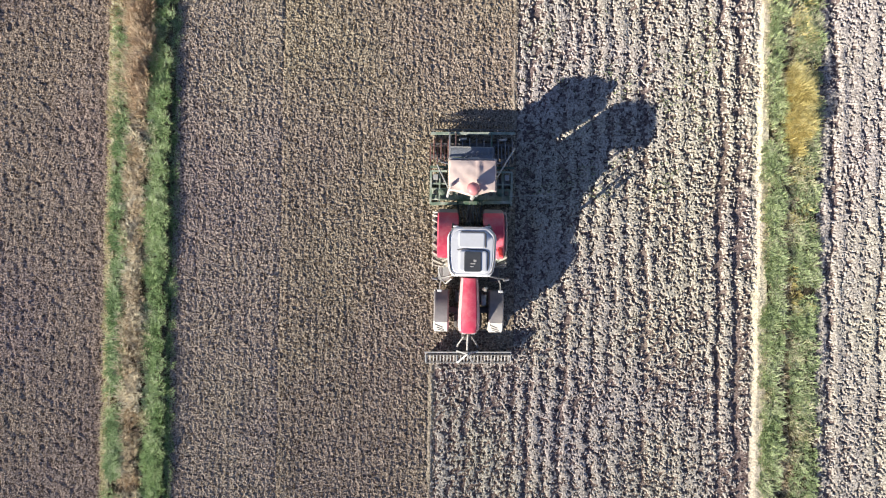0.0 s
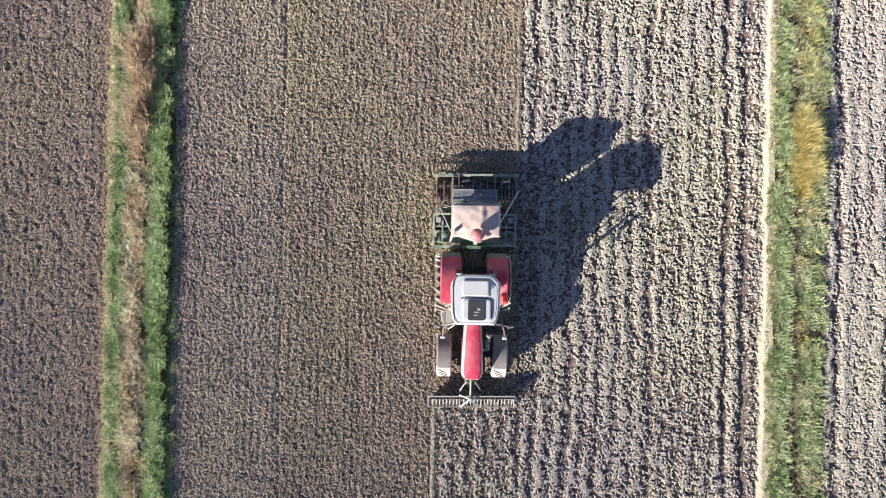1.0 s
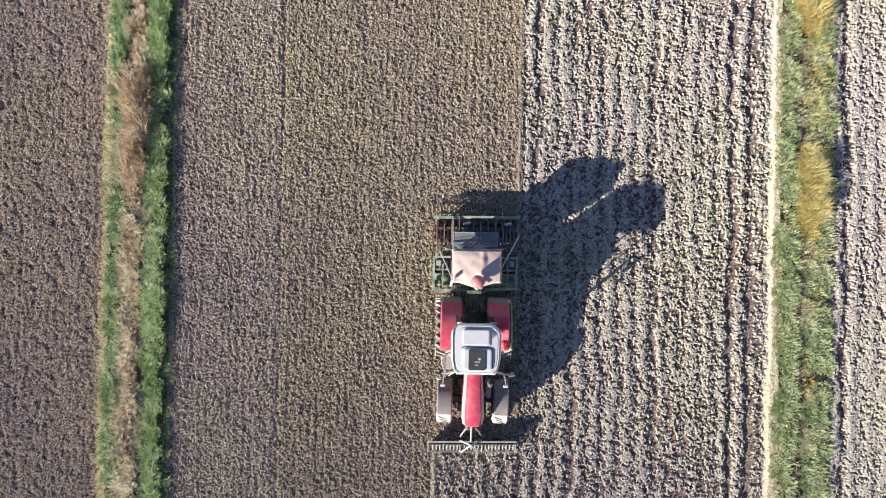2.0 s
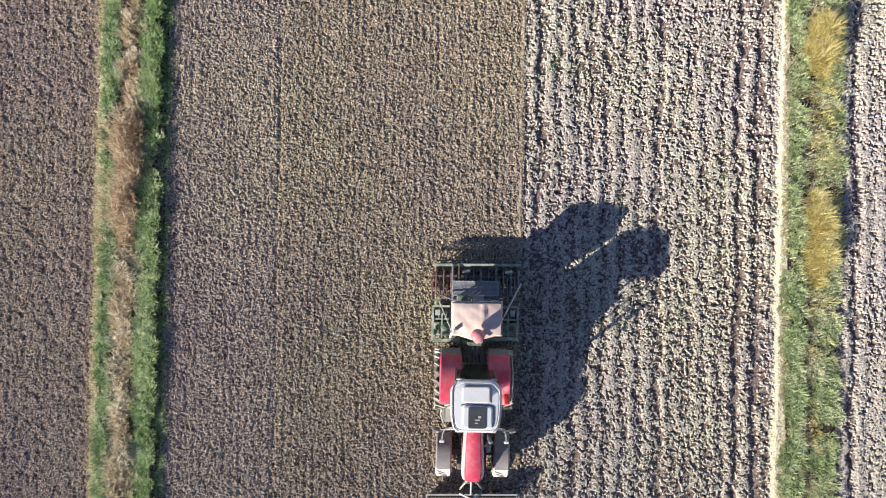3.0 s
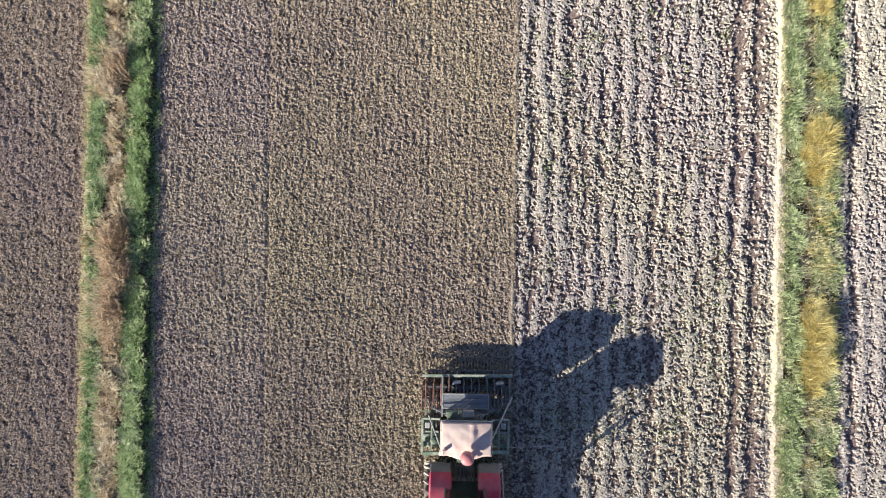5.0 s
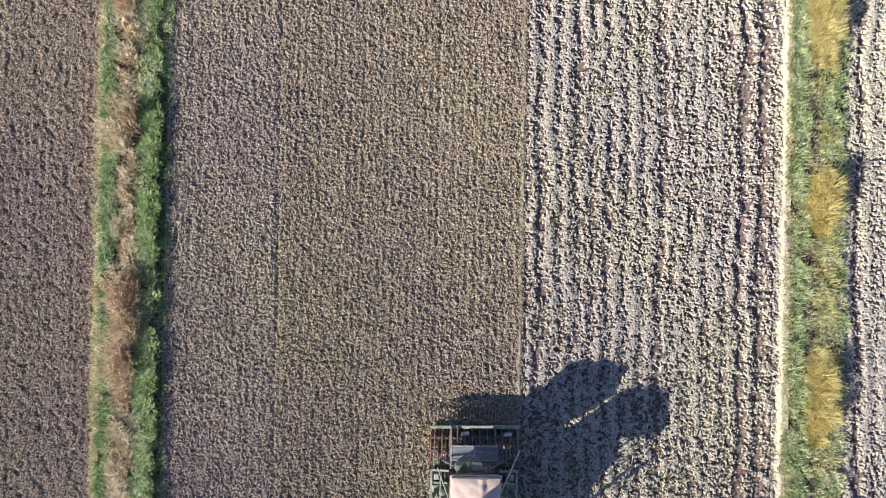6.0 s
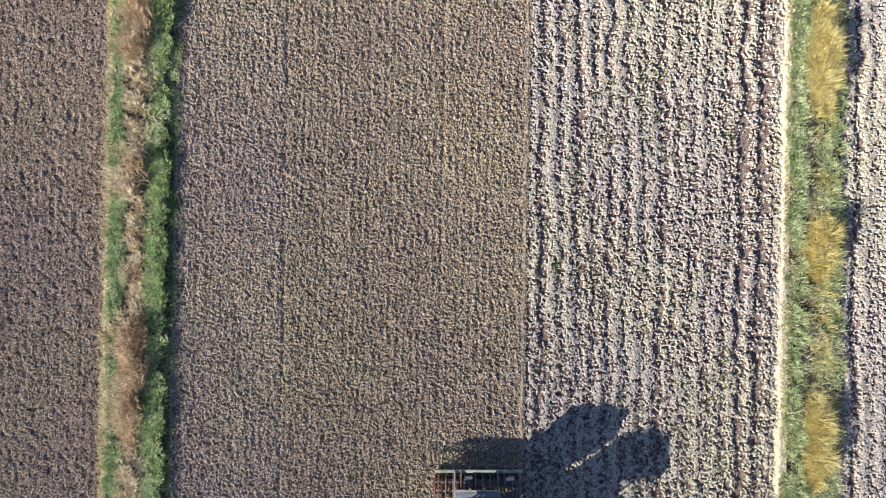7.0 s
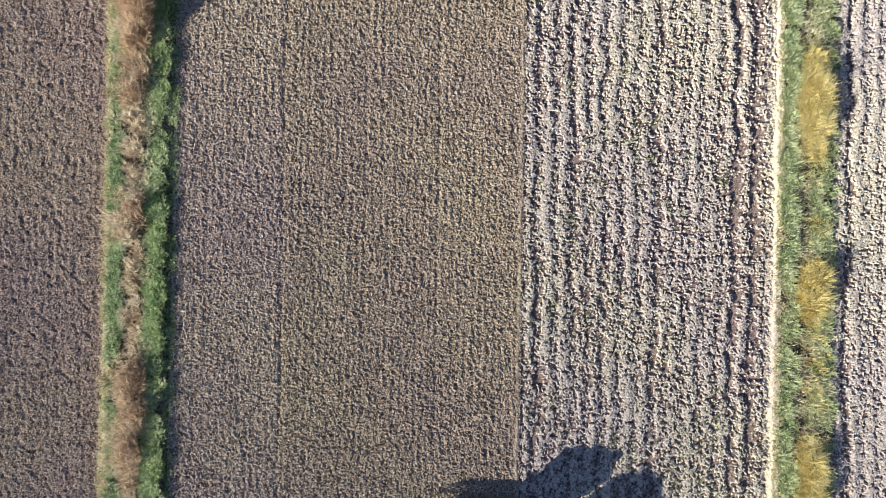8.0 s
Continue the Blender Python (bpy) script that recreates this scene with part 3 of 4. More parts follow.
for k, (y, half, tufts) in enumerate(PATCHES):
    stand("golden_grass", "golden dry grass clump on the verge", GOLD, (11.8, 13.0, y - 2.2, y + 2.2), tufts, 70, 0.34, 0.014, 0.75, 1140 + k, drift=(-0.05, 0.0), patch=0.3, shape=oval(12.36, y, 0.42, half), rise=0.13)
    stand("golden_grass", "tallest golden stalks in the middle of the clump", GOLD, (12.2, 12.7, y - 0.5 * half, y + 0.5 * half), tufts // 4, 60, 0.5, 0.014, 0.6, 1170 + k, drift=(-0.1, 0.0), patch=0.1, rise=0.13)
stand("golden_grass", "golden dry grass mixed into the green verge", GOLD, (12.1, 12.9, -7.0, Y1), 110, 40, 0.20, 0.014, 0.8, 115, patch=0.6, rise=0.13)
stand("weed_seedlings", "small pale green weeds among the clods", SEDGE, (2.7, 9.5, -3.0, Y1), 700, 5, 0.05, 0.025, 1.0, 121, patch=0.82, spread=0.2, category="weeds", rise=0.11)
for ya, yb in ((Y1, 34.0), (-30.0, Y0)):
    stand("bank_grass", "green grass on the bank farther along", LUSH, (-11.8, -9.95, ya, yb), 260, 20, 0.28, 0.022, 0.85, 131, patch=0.45, spread=0.2, rise=0.08)
    stand("reed_bed", "brown dry reeds on the bank farther along", STRAW, (-11.1, -10.4, ya, yb), 150, 18, 0.4, 0.022, 0.8, 132, patch=0.45, category="reeds", rise=0.08)
    stand("verge_meadow", "green grass on the verge farther along", SEDGE, (11.45, 13.36, ya, yb), 300, 20, 0.28, 0.022, 0.85, 133, patch=0.45, spread=0.2, rise=0.08)


# ---- machine materials ----
RED = surface("red_paint", [(0.3, (0.52, 0.035, 0.085)), (0.7, (0.63, 0.075, 0.13))], rough=0.5, grime=0.65, grime_colour=(0.64, 0.33, 0.34), grime_scale=1.4, coat=0.1, bump=0.05)
FLANK = surface("dusty_pale_panel", [(0.3, (0.60, 0.36, 0.37)), (0.7, (0.70, 0.48, 0.48))], rough=0.55, grime=0.4, grime_colour=(0.55, 0.42, 0.38), bump=0.05)
PINK = surface("faded_red_plastic", [(0.3, (0.58, 0.16, 0.19)), (0.7, (0.68, 0.24, 0.26))], rough=0.45, grime=0.4, grime_colour=(0.5, 0.36, 0.30), bump=0.05)
WHITE = surface("white_roof_plastic", [(0.3, (0.64, 0.64, 0.68)), (0.7, (0.72, 0.72, 0.75))], rough=0.45, grime=0.3, grime_colour=(0.55, 0.52, 0.49), bump=0.04)
GREY = surface("grey_plastic", [(0.3, (0.19, 0.19, 0.21)), (0.7, (0.28, 0.28, 0.30))], rough=0.6, grime=0.45)
BLACK = surface("dusty_black_paint", [(0.3, (0.085, 0.08, 0.08)), (0.7, (0.14, 0.13, 0.125))], rough=0.6, grime=0.6, grime_colour=(0.24, 0.20, 0.165))
FENDER_DARK = surface("dusty_black_plastic", [(0.3, (0.17, 0.155, 0.16)), (0.7, (0.26, 0.235, 0.24))], rough=0.7, grime=0.7, grime_colour=(0.36, 0.32, 0.29))
RUBBER = surface("dusty_rubber", [(0.3, (0.06, 0.054, 0.048)), (0.7, (0.14, 0.12, 0.10))], rough=0.85, grime=0.9, grime_colour=(0.42, 0.36, 0.29), grime_scale=6.0, bump=0.4)
LUG = surface("dust_covered_rubber", [(0.3, (0.42, 0.38, 0.33)), (0.7, (0.58, 0.53, 0.46))], rough=0.9, grime=0.5, grime_colour=(0.16, 0.135, 0.115), grime_scale=7.0, bump=0.4)
STEEL = surface("worn_steel", [(0.3, (0.26, 0.25, 0.24)), (0.7, (0.45, 0.43, 0.41))], rough=0.5, metal=0.5, grime=0.55)
PALE_STEEL = surface("pale_galvanised_steel", [(0.3, (0.44, 0.43, 0.42)), (0.7, (0.58, 0.565, 0.545))], rough=0.5, metal=0.2, grime=0.5, grime_colour=(0.36, 0.30, 0.24))
GREEN = surface("green_paint", [(0.3, (0.045, 0.105, 0.065)), (0.7, (0.085, 0.16, 0.10))], rough=0.5, grime=0.9, grime_colour=(0.34, 0.32, 0.27), grime_scale=5.0, bump=0.08)
DUSTY_GREEN = surface("dust_covered_green_paint", [(0.3, (0.17, 0.24, 0.17)), (0.7, (0.34, 0.39, 0.30))], rough=0.6, grime=1.0, grime_colour=(0.62, 0.60, 0.53), grime_scale=4.0, bump=0.1)
STEP_GREY = surface("bluish_galvanised_steel", [(0.3, (0.27, 0.29, 0.34)), (0.7, (0.38, 0.40, 0.45))], rough=0.55, metal=0.2, grime=0.3, grime_colour=(0.34, 0.30, 0.26))
ORANGE = surface("red_orange_hose", [(0.3, (0.22, 0.075, 0.06)), (0.7, (0.34, 0.13, 0.10))], rough=0.5, grime=0.8, grime_colour=(0.40, 0.33, 0.28), grime_scale=5.0)
TARP = surface("faded_tarpaulin", [(0.3, (0.66, 0.48, 0.43)), (0.7, (0.78, 0.62, 0.56))], scale=1.5, rough=0.75, grime=0.35, grime_colour=(0.46, 0.36, 0.29), bump=0.3, bump_scale=30)
BOARD = surface("white_warning_board", [(0.3, (0.66, 0.62, 0.58)), (0.7, (0.78, 0.74, 0.70))], rough=0.5, grime=0.45, grime_colour=(0.45, 0.36, 0.28))
DARK_STEEL = surface("soil_stained_steel", [(0.3, (0.15, 0.132, 0.118)), (0.7, (0.25, 0.22, 0.19))], rough=0.7, metal=0.2, grime=0.6, grime_colour=(0.34, 0.285, 0.24))
LENS = surface("red_lamp_lens", [(0.3, (0.5, 0.02, 0.02)), (0.7, (0.7, 0.05, 0.05))], rough=0.25, grime=0.2)
CLEAR = surface("clear_lamp_lens", [(0.3, (0.65, 0.65, 0.65)), (0.7, (0.85, 0.85, 0.82))], rough=0.1, grime=0.2)
SEAT = surface("dark_seat_cloth", [(0.3, (0.03, 0.03, 0.035)), (0.7, (0.07, 0.07, 0.075))], rough=0.9, grime=0.2)
GLASS = glass_material("clear_cab_glass")

CX = 0.89          # middle line of tractor and drill


# ---- tractor ----
def wheel(parent, name, x0, x1, y, radius, rim_r, lugs):
    """A tractor wheel: tyre with slanted lugs, a dished rim with a hub."""
    mid, half = (x0 + x1) / 2, (x1 - x0) / 2
    hub = part(name, lathe(bmesh.new(), [(-half * 0.75, rim_r * 0.45), (-half * 0.75, rim_r * 0.55), (half * 0.75, rim_r * 0.55), (half * 0.75, rim_r * 0.45)], (mid, y, radius), seg=20), BLACK, parent)
    bm = bmesh.new()
    body = radius - 0.055
    prof = [(-half * 0.82, rim_r * 0.98), (-half * 0.97, rim_r * 1.15), (-half, rim_r + (body - rim_r) * 0.55), (-half * 0.93, body - 0.05), (-half * 0.75, body),
            (0, body + 0.012), (half * 0.75, body), (half * 0.93, body - 0.05), (half, rim_r + (body - rim_r) * 0.55), (half * 0.97, rim_r * 1.15), (half * 0.82, rim_r * 0.98)]
    lathe(bm, prof, (mid, y, radius), seg=44)
    part("tyre", bm, RUBBER, hub, "dusty black rubber tyre")
    bm = bmesh.new()
    for s in (-1, 1):
        for k in range(lugs):
            w = (k + (0.5 if s > 0 else 0)) * math.tau / lugs
            r = bmesh.ops.create_cube(bm, size=1.0)
            m = Matrix.Translation((mid, y, radius)) @ Matrix.Rotation(w, 4, "X") @ Matrix.Translation((s * half * 0.52, 0, body + 0.01)) @ Matrix.Rotation(s * radians(38), 4, "Z") @ Matrix.Diagonal((half * 1.22, 0.065, 0.085, 1))
            bmesh.ops.transform(bm, matrix=m, verts=r["verts"])
    part("tread", bm, LUG, hub, "pale dust-covered tread lugs")
    bm = bmesh.new()
    prof = [(-half * 0.65, rim_r), (-half * 0.6, rim_r * 0.9), (-half * 0.15, rim_r * 0.82), (0, rim_r * 0.3), (half * 0.15, rim_r * 0.82), (half * 0.6, rim_r * 0.9), (half * 0.65, rim_r)]
    part("rim", lathe(bm, prof, (mid, y, radius), seg=32), RED, hub, "red painted steel rim")
    return hub


def arch(bm, x0, x1, y, z, r, a0, a1, thick=0.035, lip=0.07, n=14):
    """A curved mudguard with turned-down lips, round an axle."""
    rows = []
    for k in range(n + 1):
        w = radians(a0 + (a1 - a0) * k / n)
        c, s = math.cos(w), math.sin(w)
        prof = [(x0, r - lip), (x0 + 0.01, r - 0.02), (x0 + 0.05, r + thick), (x1 - 0.05, r + thick), (x1 - 0.01, r - 0.02), (x1, r - lip), (x1 - 0.03, r - lip), (x1 - 0.06, r), (x0 + 0.06, r), (x0 + 0.03, r - lip)]
        rows.append([(px, y + pr * c, z + pr * s) for px, pr in prof])
    return loft(bm, rows)


def build_tractor():
    t = empty_thing("tractor", (CX, -5.9, 0), "red four-wheel-drive farm tractor with a white cab roof", "tractor")
    RY, FY, RR, FR = -4.62, -7.02, 0.95, 0.68
    # chassis, engine block, axles
    bm = bmesh.new()
    box(bm, (CX, -5.3, 0.85), (0.55, 2.3, 0.5), 0.05)
    box(bm, (CX, -6.9, 0.86), (0.6, 1.75, 0.82), 0.05)
    box(bm, (CX, RY, 0.95), (1.7, 0.34, 0.34), 0.06)
    box(bm, (CX, FY - 0.35, 0.62), (0.95, 0.5, 0.3), 0.06)
    box(bm, (CX, FY + 0.45, 0.72), (0.9, 0.4, 0.34), 0.06)
    box(bm, (CX, FY, 0.68), (1.5, 0.2, 0.22), 0.04)
    part("chassis", bm, BLACK, t, "dark dusty chassis and gearbox")
    wheel(t, "rear_wheel", -0.35, 0.28, RY, RR, 0.5, 20)
    wheel(t, "rear_wheel", 1.48, 2.09, RY, RR, 0.5, 20)
    wheel(t, "front_wheel", -0.27, 0.22, FY, FR, 0.36, 18)
    wheel(t, "front_wheel", 1.56, 2.05, FY, FR, 0.36, 18)
    for x0, x1 in ((-0.20, 0.50), (1.29, 2.0)):
        f = part("rear_mudguard", arch(bmesh.new(), x0, x1, RY, RR, 1.01, 34, 127), RED, t, "dusty red rear mudguard", smooth=True)
        part("mudguard_flap", arch(bmesh.new(), x0 + 0.01, x1 - 0.01, RY, RR, 1.0, 10, 33.5), FENDER_DARK, f, "dusty black rear flap")
        if x0 > 0:
            bm = bmesh.new()
            box(bm, (x1 - 0.14, RY - 0.42, 1.97), (0.15, 0.32, 0.12), 0.04, (-22, 0, 8))
            part("marker_lamp", bm, LENS, f, "red marker lamp")
            part("outer_lip", arch(bmesh.new(), x1 + 0.002, x1 + 0.09, RY, RR, 0.96, 30, 120), FENDER_DARK, f, "dusty black outer lip")
    for x0, x1 in ((-0.28, 0.23), (1.55, 2.06)):
        f = part("front_mudguard", arch(bmesh.new(), x0, x1, FY, FR, 0.74, 28, 118), FENDER_DARK, t, "dusty dark plastic front mudguard", smooth=True)
        b = part("warning_board", arch(bmesh.new(), x0, x1, FY, FR, 0.745, 118.5, 158, n=6), BOARD, f, "white board with black slanted stripes")
        for k in range(3):
            rows = []
            for u in (0.0, 0.25, 0.5, 0.75, 1.0):
                ring = []
                for dw, pr in ((-1.3, 0.782), (1.3, 0.782), (1.3, 0.79), (-1.3, 0.79)):
                    w = radians(124 + 10 * k + 11 * u + dw)
                    ring.append((x0 + 0.05 + 0.05 * k + u * 0.26, FY + pr * math.cos(w), FR + pr * math.sin(w)))
                rows.append(ring)
            part("stripe", loft(bmesh.new(), rows), BLACK, b)
    # bonnet
    bm = bmesh.new()
    secs, flanks = [], {-1: [], 1: []}
    for y, w, top, low in ((-5.90, 0.275, 2.02, 1.15), (-6.28, 0.30, 2.0, 1.12), (-6.75, 0.33, 1.95, 1.10), (-7.18, 0.35, 1.88, 1.08), (-7.5, 0.35, 1.81, 1.06), (-7.66, 0.32, 1.72, 1.05), (-7.74, 0.25, 1.52, 1.05)):
        side = [(w, low), (w, top - 0.44), (w * 0.98, top - 0.30), (w * 0.64, top - 0.035), (w * 0.3, top)]
        secs.append([(CX - x, y, z) for x, z in side] + [(CX + x, y, z) for x, z in side[::-1]])
        lift = 0.008 if y > -7.6 else 0.004
        outer = [(w + lift, top - 0.42), (w * 0.98 + lift, top - 0.29), (w * 0.86 + lift, top - 0.19), (w * 0.76, top - 0.12 + lift)]
        inner = [(w - 0.02, top - 0.44), (w * 0.93, top - 0.32), (w * 0.78, top - 0.22), (w * 0.70, top - 0.15)]
        for m in flanks:
            if y > -7.7:
                flanks[m].append([(CX + m * x, y, z) for x, z in outer + inner[::-1]])
    bonnet = part("bonnet", loft(bm, secs), RED, t, "long glossy red bonnet", smooth=True)
    for m in flanks:
        part("bonnet_flank", loft(bmesh.new(), flanks[m]), FLANK, bonnet, "dusty pale pink side panel", smooth=True)
    for s in (-1, 1):
        bm = bmesh.new()
        for k in range(6):
            box(bm, (CX + s * 0.345, -6.45 - 0.12 * k, 1.36), (0.03, 0.07, 0.3), 0.008)
        part("side_grille", bm, BLACK, bonnet)
        bm = bmesh.new()
        box(bm, (CX + s * 0.15, -7.74, 1.36), (0.14, 0.06, 0.1), 0.02)
        part("headlamp", bm, CLEAR, bonnet)
    bm = bmesh.new()
    box(bm, (CX, -7.76, 1.2), (0.36, 0.05, 0.2), 0.015)
    part("front_grille", bm, BLACK, bonnet)
    bm = bmesh.new()
    box(bm, (CX, -7.88, 0.72), (0.44, 0.3, 0.34), 0.05)
    part("front_weight_frame", bm, BLACK, t)
    # exhaust and air cleaner beside the bonnet
    bm = bmesh.new()
    rod(bm, (1.36, -6.25, 1.2), (1.36, -6.25, 2.35), 0.06, 12)
    rod(bm, (1.36, -6.25, 2.35), (1.38, -6.18, 2.62), 0.045, 10)
    part("exhaust", bm, STEEL, t, "upright grey exhaust pipe")
    bm = bmesh.new()
    box(bm, (1.37, -6.62, 1.45), (0.16, 0.36, 0.3), 0.05)
    rod(bm, (1.3, -6.75, 1.3), (1.42, -6.45, 1.75), 0.03)
    part("air_intake", bm, STEEL, t, "dusty grey intake pipes")
    # cab
    base = [(0.33, -5.82), (1.45, -5.82), (1.60, -5.1), (1.46, -4.06), (0.32, -4.06), (0.18, -5.1)]
    head = [(0.36, -5.78), (1.42, -5.78), (1.56, -5.1), (1.50, -4.36), (0.28, -4.36), (0.22, -5.1)]
    bm = bmesh.new()
    loft(bm, [[(x, y, 1.05) for x, y in base], [(x, y, 1.42) for x, y in base]])
    cab = part("cab", bm, FENDER_DARK, t, "glazed driver's cab")
    names = ("windscreen", "side_window", "side_window", "rear_window", "side_window", "side_window")
    for k in range(6):
        b0, b1, h0, h1 = base[k], base[(k + 1) % 6], head[k], head[(k + 1) % 6]
        bm = bmesh.new()
        beam(bm, (*b0, 1.40), (*h0, 2.84), *((0.05, 0.05) if 0 < k < 3 else (0.06, 0.07)))
        part("cab_pillar", bm, BLACK, cab)
        c = Vector((CX, -5.06, 0))
        ring = []
        for inset in (0.0, 0.012):
            quad = []
            for (x, y), z in ((b0, 1.43), (b1, 1.43), (h1, 2.80), (h0, 2.80)):
                p = Vector((x, y, z))
                d = (c - p)
                d.z = 0
                quad.append(p + d.normalized() * inset)
            ring.append(quad)
        pane = part(names[k], loft(bmesh.new(), ring), GLASS, cab)
        pane.visible_shadow = k > 2      # sunlight passes the clean front and side panes
    roof_pts = [(-0.765, -4.68), (-0.75, -4.55), (-0.70, -4.46), (-0.56, -4.32), (-0.45, -4.275), (0.45, -4.275), (0.56, -4.32), (0.70, -4.46), (0.75, -4.55), (0.765, -4.68), (0.74, -5.35), (0.69, -5.63), (0.62, -5.76), (0.48, -5.81), (-0.48, -5.81), (-0.62, -5.76), (-0.69, -5.63), (-0.74, -5.35)]

    def roof_ring(k, z, dy=0.0):
        return [(CX + x * k, -5.08 + (y + 5.08) * k + dy, z) for x, y in roof_pts]

    bm = bmesh.new()
    loft(bm, [roof_ring(0.93, 2.80), roof_ring(0.99, 2.83), roof_ring(1.0, 2.88), roof_ring(0.985, 2.945), roof_ring(0.95, 2.97), roof_ring(0.9, 2.98), roof_ring(0.88, 2.968), roof_ring(0.865, 2.968), roof_ring(0.845, 2.985), roof_ring(0.5, 3.0)])
    roof = part("cab_roof", bm, WHITE, cab, "white plastic cab roof", smooth=True)
    bm = bmesh.new()
    loft(bm, [rounded(0.48, 1.28, -4.92, -4.46, 0.06, 2.975), rounded(0.48, 1.28, -4.92, -4.46, 0.06, 3.02), rounded(0.51, 1.25, -4.89, -4.49, 0.05, 3.03)])
    part("roof_panel", bm, WHITE, roof)
    bm = bmesh.new()
    tube(bm, [(0.55, -4.44, 2.995), (1.26, -4.44, 2.995), (1.31, -4.49, 2.995), (1.31, -4.92, 2.995)], 0.02)
    part("roof_seam", bm, BLACK, roof)
    bm = bmesh.new()
    tube(bm, [(0.45, -5.0, 2.995), (0.62, -4.96, 2.995), (1.30, -4.99, 2.995), (1.40, -5.06, 2.995), (1.40, -5.45, 2.995), (1.36, -5.62, 2.995)], 0.02)
    part("roof_seam", bm, BLACK, roof)
    bm = bmesh.new()
    loft(bm, [rounded(0.50, 1.36, -5.66, -5.02, 0.08, 2.97), rounded(0.50, 1.36, -5.66, -5.02, 0.08, 3.03), rounded(0.54, 1.32, -5.62, -5.06, 0.06, 3.045)])
    hatch = part("roof_hatch", bm, WHITE, roof, "white frame of the roof window")
    bm = bmesh.new()
    loft(bm, [rounded(0.66, 1.18, -5.66, -5.04, 0.05, 3.04), rounded(0.66, 1.18, -5.66, -5.04, 0.05, 3.062), rounded(0.68, 1.16, -5.64, -5.06, 0.04, 3.066)])
    part("roof_window", bm, surface("dark_roof_glass", [(0.3, (0.045, 0.05, 0.06)), (0.7, (0.08, 0.085, 0.095))], rough=0.08, grime=0.15, bump=0.0), roof, "dark tinted roof window")
    # small pale bars laid on the roof window imitate reflections in its glass
    for x, y, w, d in ((0.99, -5.32, 0.09, 0.07), (0.93, -5.41, 0.15, 0.04), (0.90, -5.50, 0.10, 0.035)):
        bm = bmesh.new()
        box(bm, (x, y, 3.07), (w, d, 0.012), 0.004)
        part("hatch_reflection", bm, PALE_STEEL, roof)
    for s in (-1, 1):
        bm = bmesh.new()
        tube(bm, [(CX + s * 0.66, -4.42, 2.98), (CX + s * 0.70, -4.6, 2.985), (CX + s * 0.685, -5.35, 2.985), (CX + s * 0.63, -5.66, 2.975), (CX + s * 0.5, -5.76, 2.965)], 0.016)
        part("roof_rail", bm, BLACK, roof)
        for k in (0.25, 0.5):
            bm = bmesh.new()
            box(bm, (CX + s * k, -5.79, 2.885), (0.19, 0.05, 0.075), 0.015)
            part("work_lamp", bm, CLEAR, roof)
        bm = bmesh.new()
        box(bm, (CX + s * 0.5, -4.27, 2.88), (0.18, 0.05, 0.075), 0.015)
        part("work_lamp", bm, CLEAR, roof)
    bm = bmesh.new()
    tube(bm, [(0.6, -4.31, 2.94), (0.6, -4.29, 2.99), (1.18, -4.29, 2.99), (1.18, -4.31, 2.94)], 0.015)
    part("beacon_rail", bm, GREY, roof)
    # driver's place
    bm = bmesh.new()
    box(bm, (CX, -4.85, 1.55), (0.5, 0.5, 0.16), 0.05)
    box(bm, (CX, -4.6, 1.9), (0.48, 0.14, 0.6), 0.05, (8, 0, 0))
    part("driver_seat", bm, SEAT, cab, "dark cloth driver's seat")
    bm = bmesh.new()
    lathe(bm, [(-0.015, 0.17), (-0.015, 0.2), (0.015, 0.2), (0.015, 0.17)], (CX, -5.4, 1.85), axis="Z", seg=20)
    rod(bm, (CX, -5.65, 1.4), (CX, -5.4, 1.85), 0.035)
    part("steering_wheel", bm, BLACK, cab)
    # mirrors and lamp arms
    for s in (-1, 1):
        bm = bmesh.new()
        x0 = CX + s * 0.58
        tube(bm, [(x0, -5.8, 2.6), (x0 + s * 0.22, -5.86, 2.45), (x0 + s * 0.55, -5.9, 2.35)], 0.022)
        tube(bm, [(x0, -5.8, 2.3), (x0 + s * 0.3, -5.88, 2.25), (x0 + s * 0.38, -6.05, 2.2), (x0 + s * 0.40, -6.28, 2.15)], 0.022)
        arm = part("mirror_arm", bm, STEEL, cab)
        bm = bmesh.new()
        box(bm, (x0 + s * 0.56, -5.92, 2.25), (0.2, 0.06, 0.34), 0.025, (0, 0, s * 12))
        part("mirror", bm, GREY, arm)
        bm = bmesh.new()
        box(bm, (x0 + s * 0.40, -6.3, 2.13), (0.15, 0.08, 0.1), 0.025)
        part("work_lamp", bm, CLEAR, arm)
    # steps, fuel tank, hoses at the sides
    bm = bmesh.new()
    box(bm, (0.06, -5.72, 0.72), (0.36, 0.62, 0.5), 0.07)
    part("fuel_tank", bm, FENDER_DARK, t, "dust-covered black fuel tank")
    bm = bmesh.new()
    box(bm, (1.74, -5.72, 0.72), (0.34, 0.62, 0.5), 0.07)
    part("battery_box", bm, BLACK, t)
    for k in range(3):
        bm = bmesh.new()
        box(bm, (-0.05 + 0.09 * k, -5.75, 0.5 + 0.3 * k), (0.22, 0.42, 0.035), 0.01)
        part("cab_step", bm, PALE_STEEL, t)
    bm = bmesh.new()
    tube(bm, [(-0.1, -5.5, 1.5), (-0.14, -5.62, 1.35), (-0.05, -5.95, 1.4), (0.1, -6.1, 1.55), (0.3, -5.92, 1.8)], 0.025)
    part("hand_rail", bm, PALE_STEEL, t)
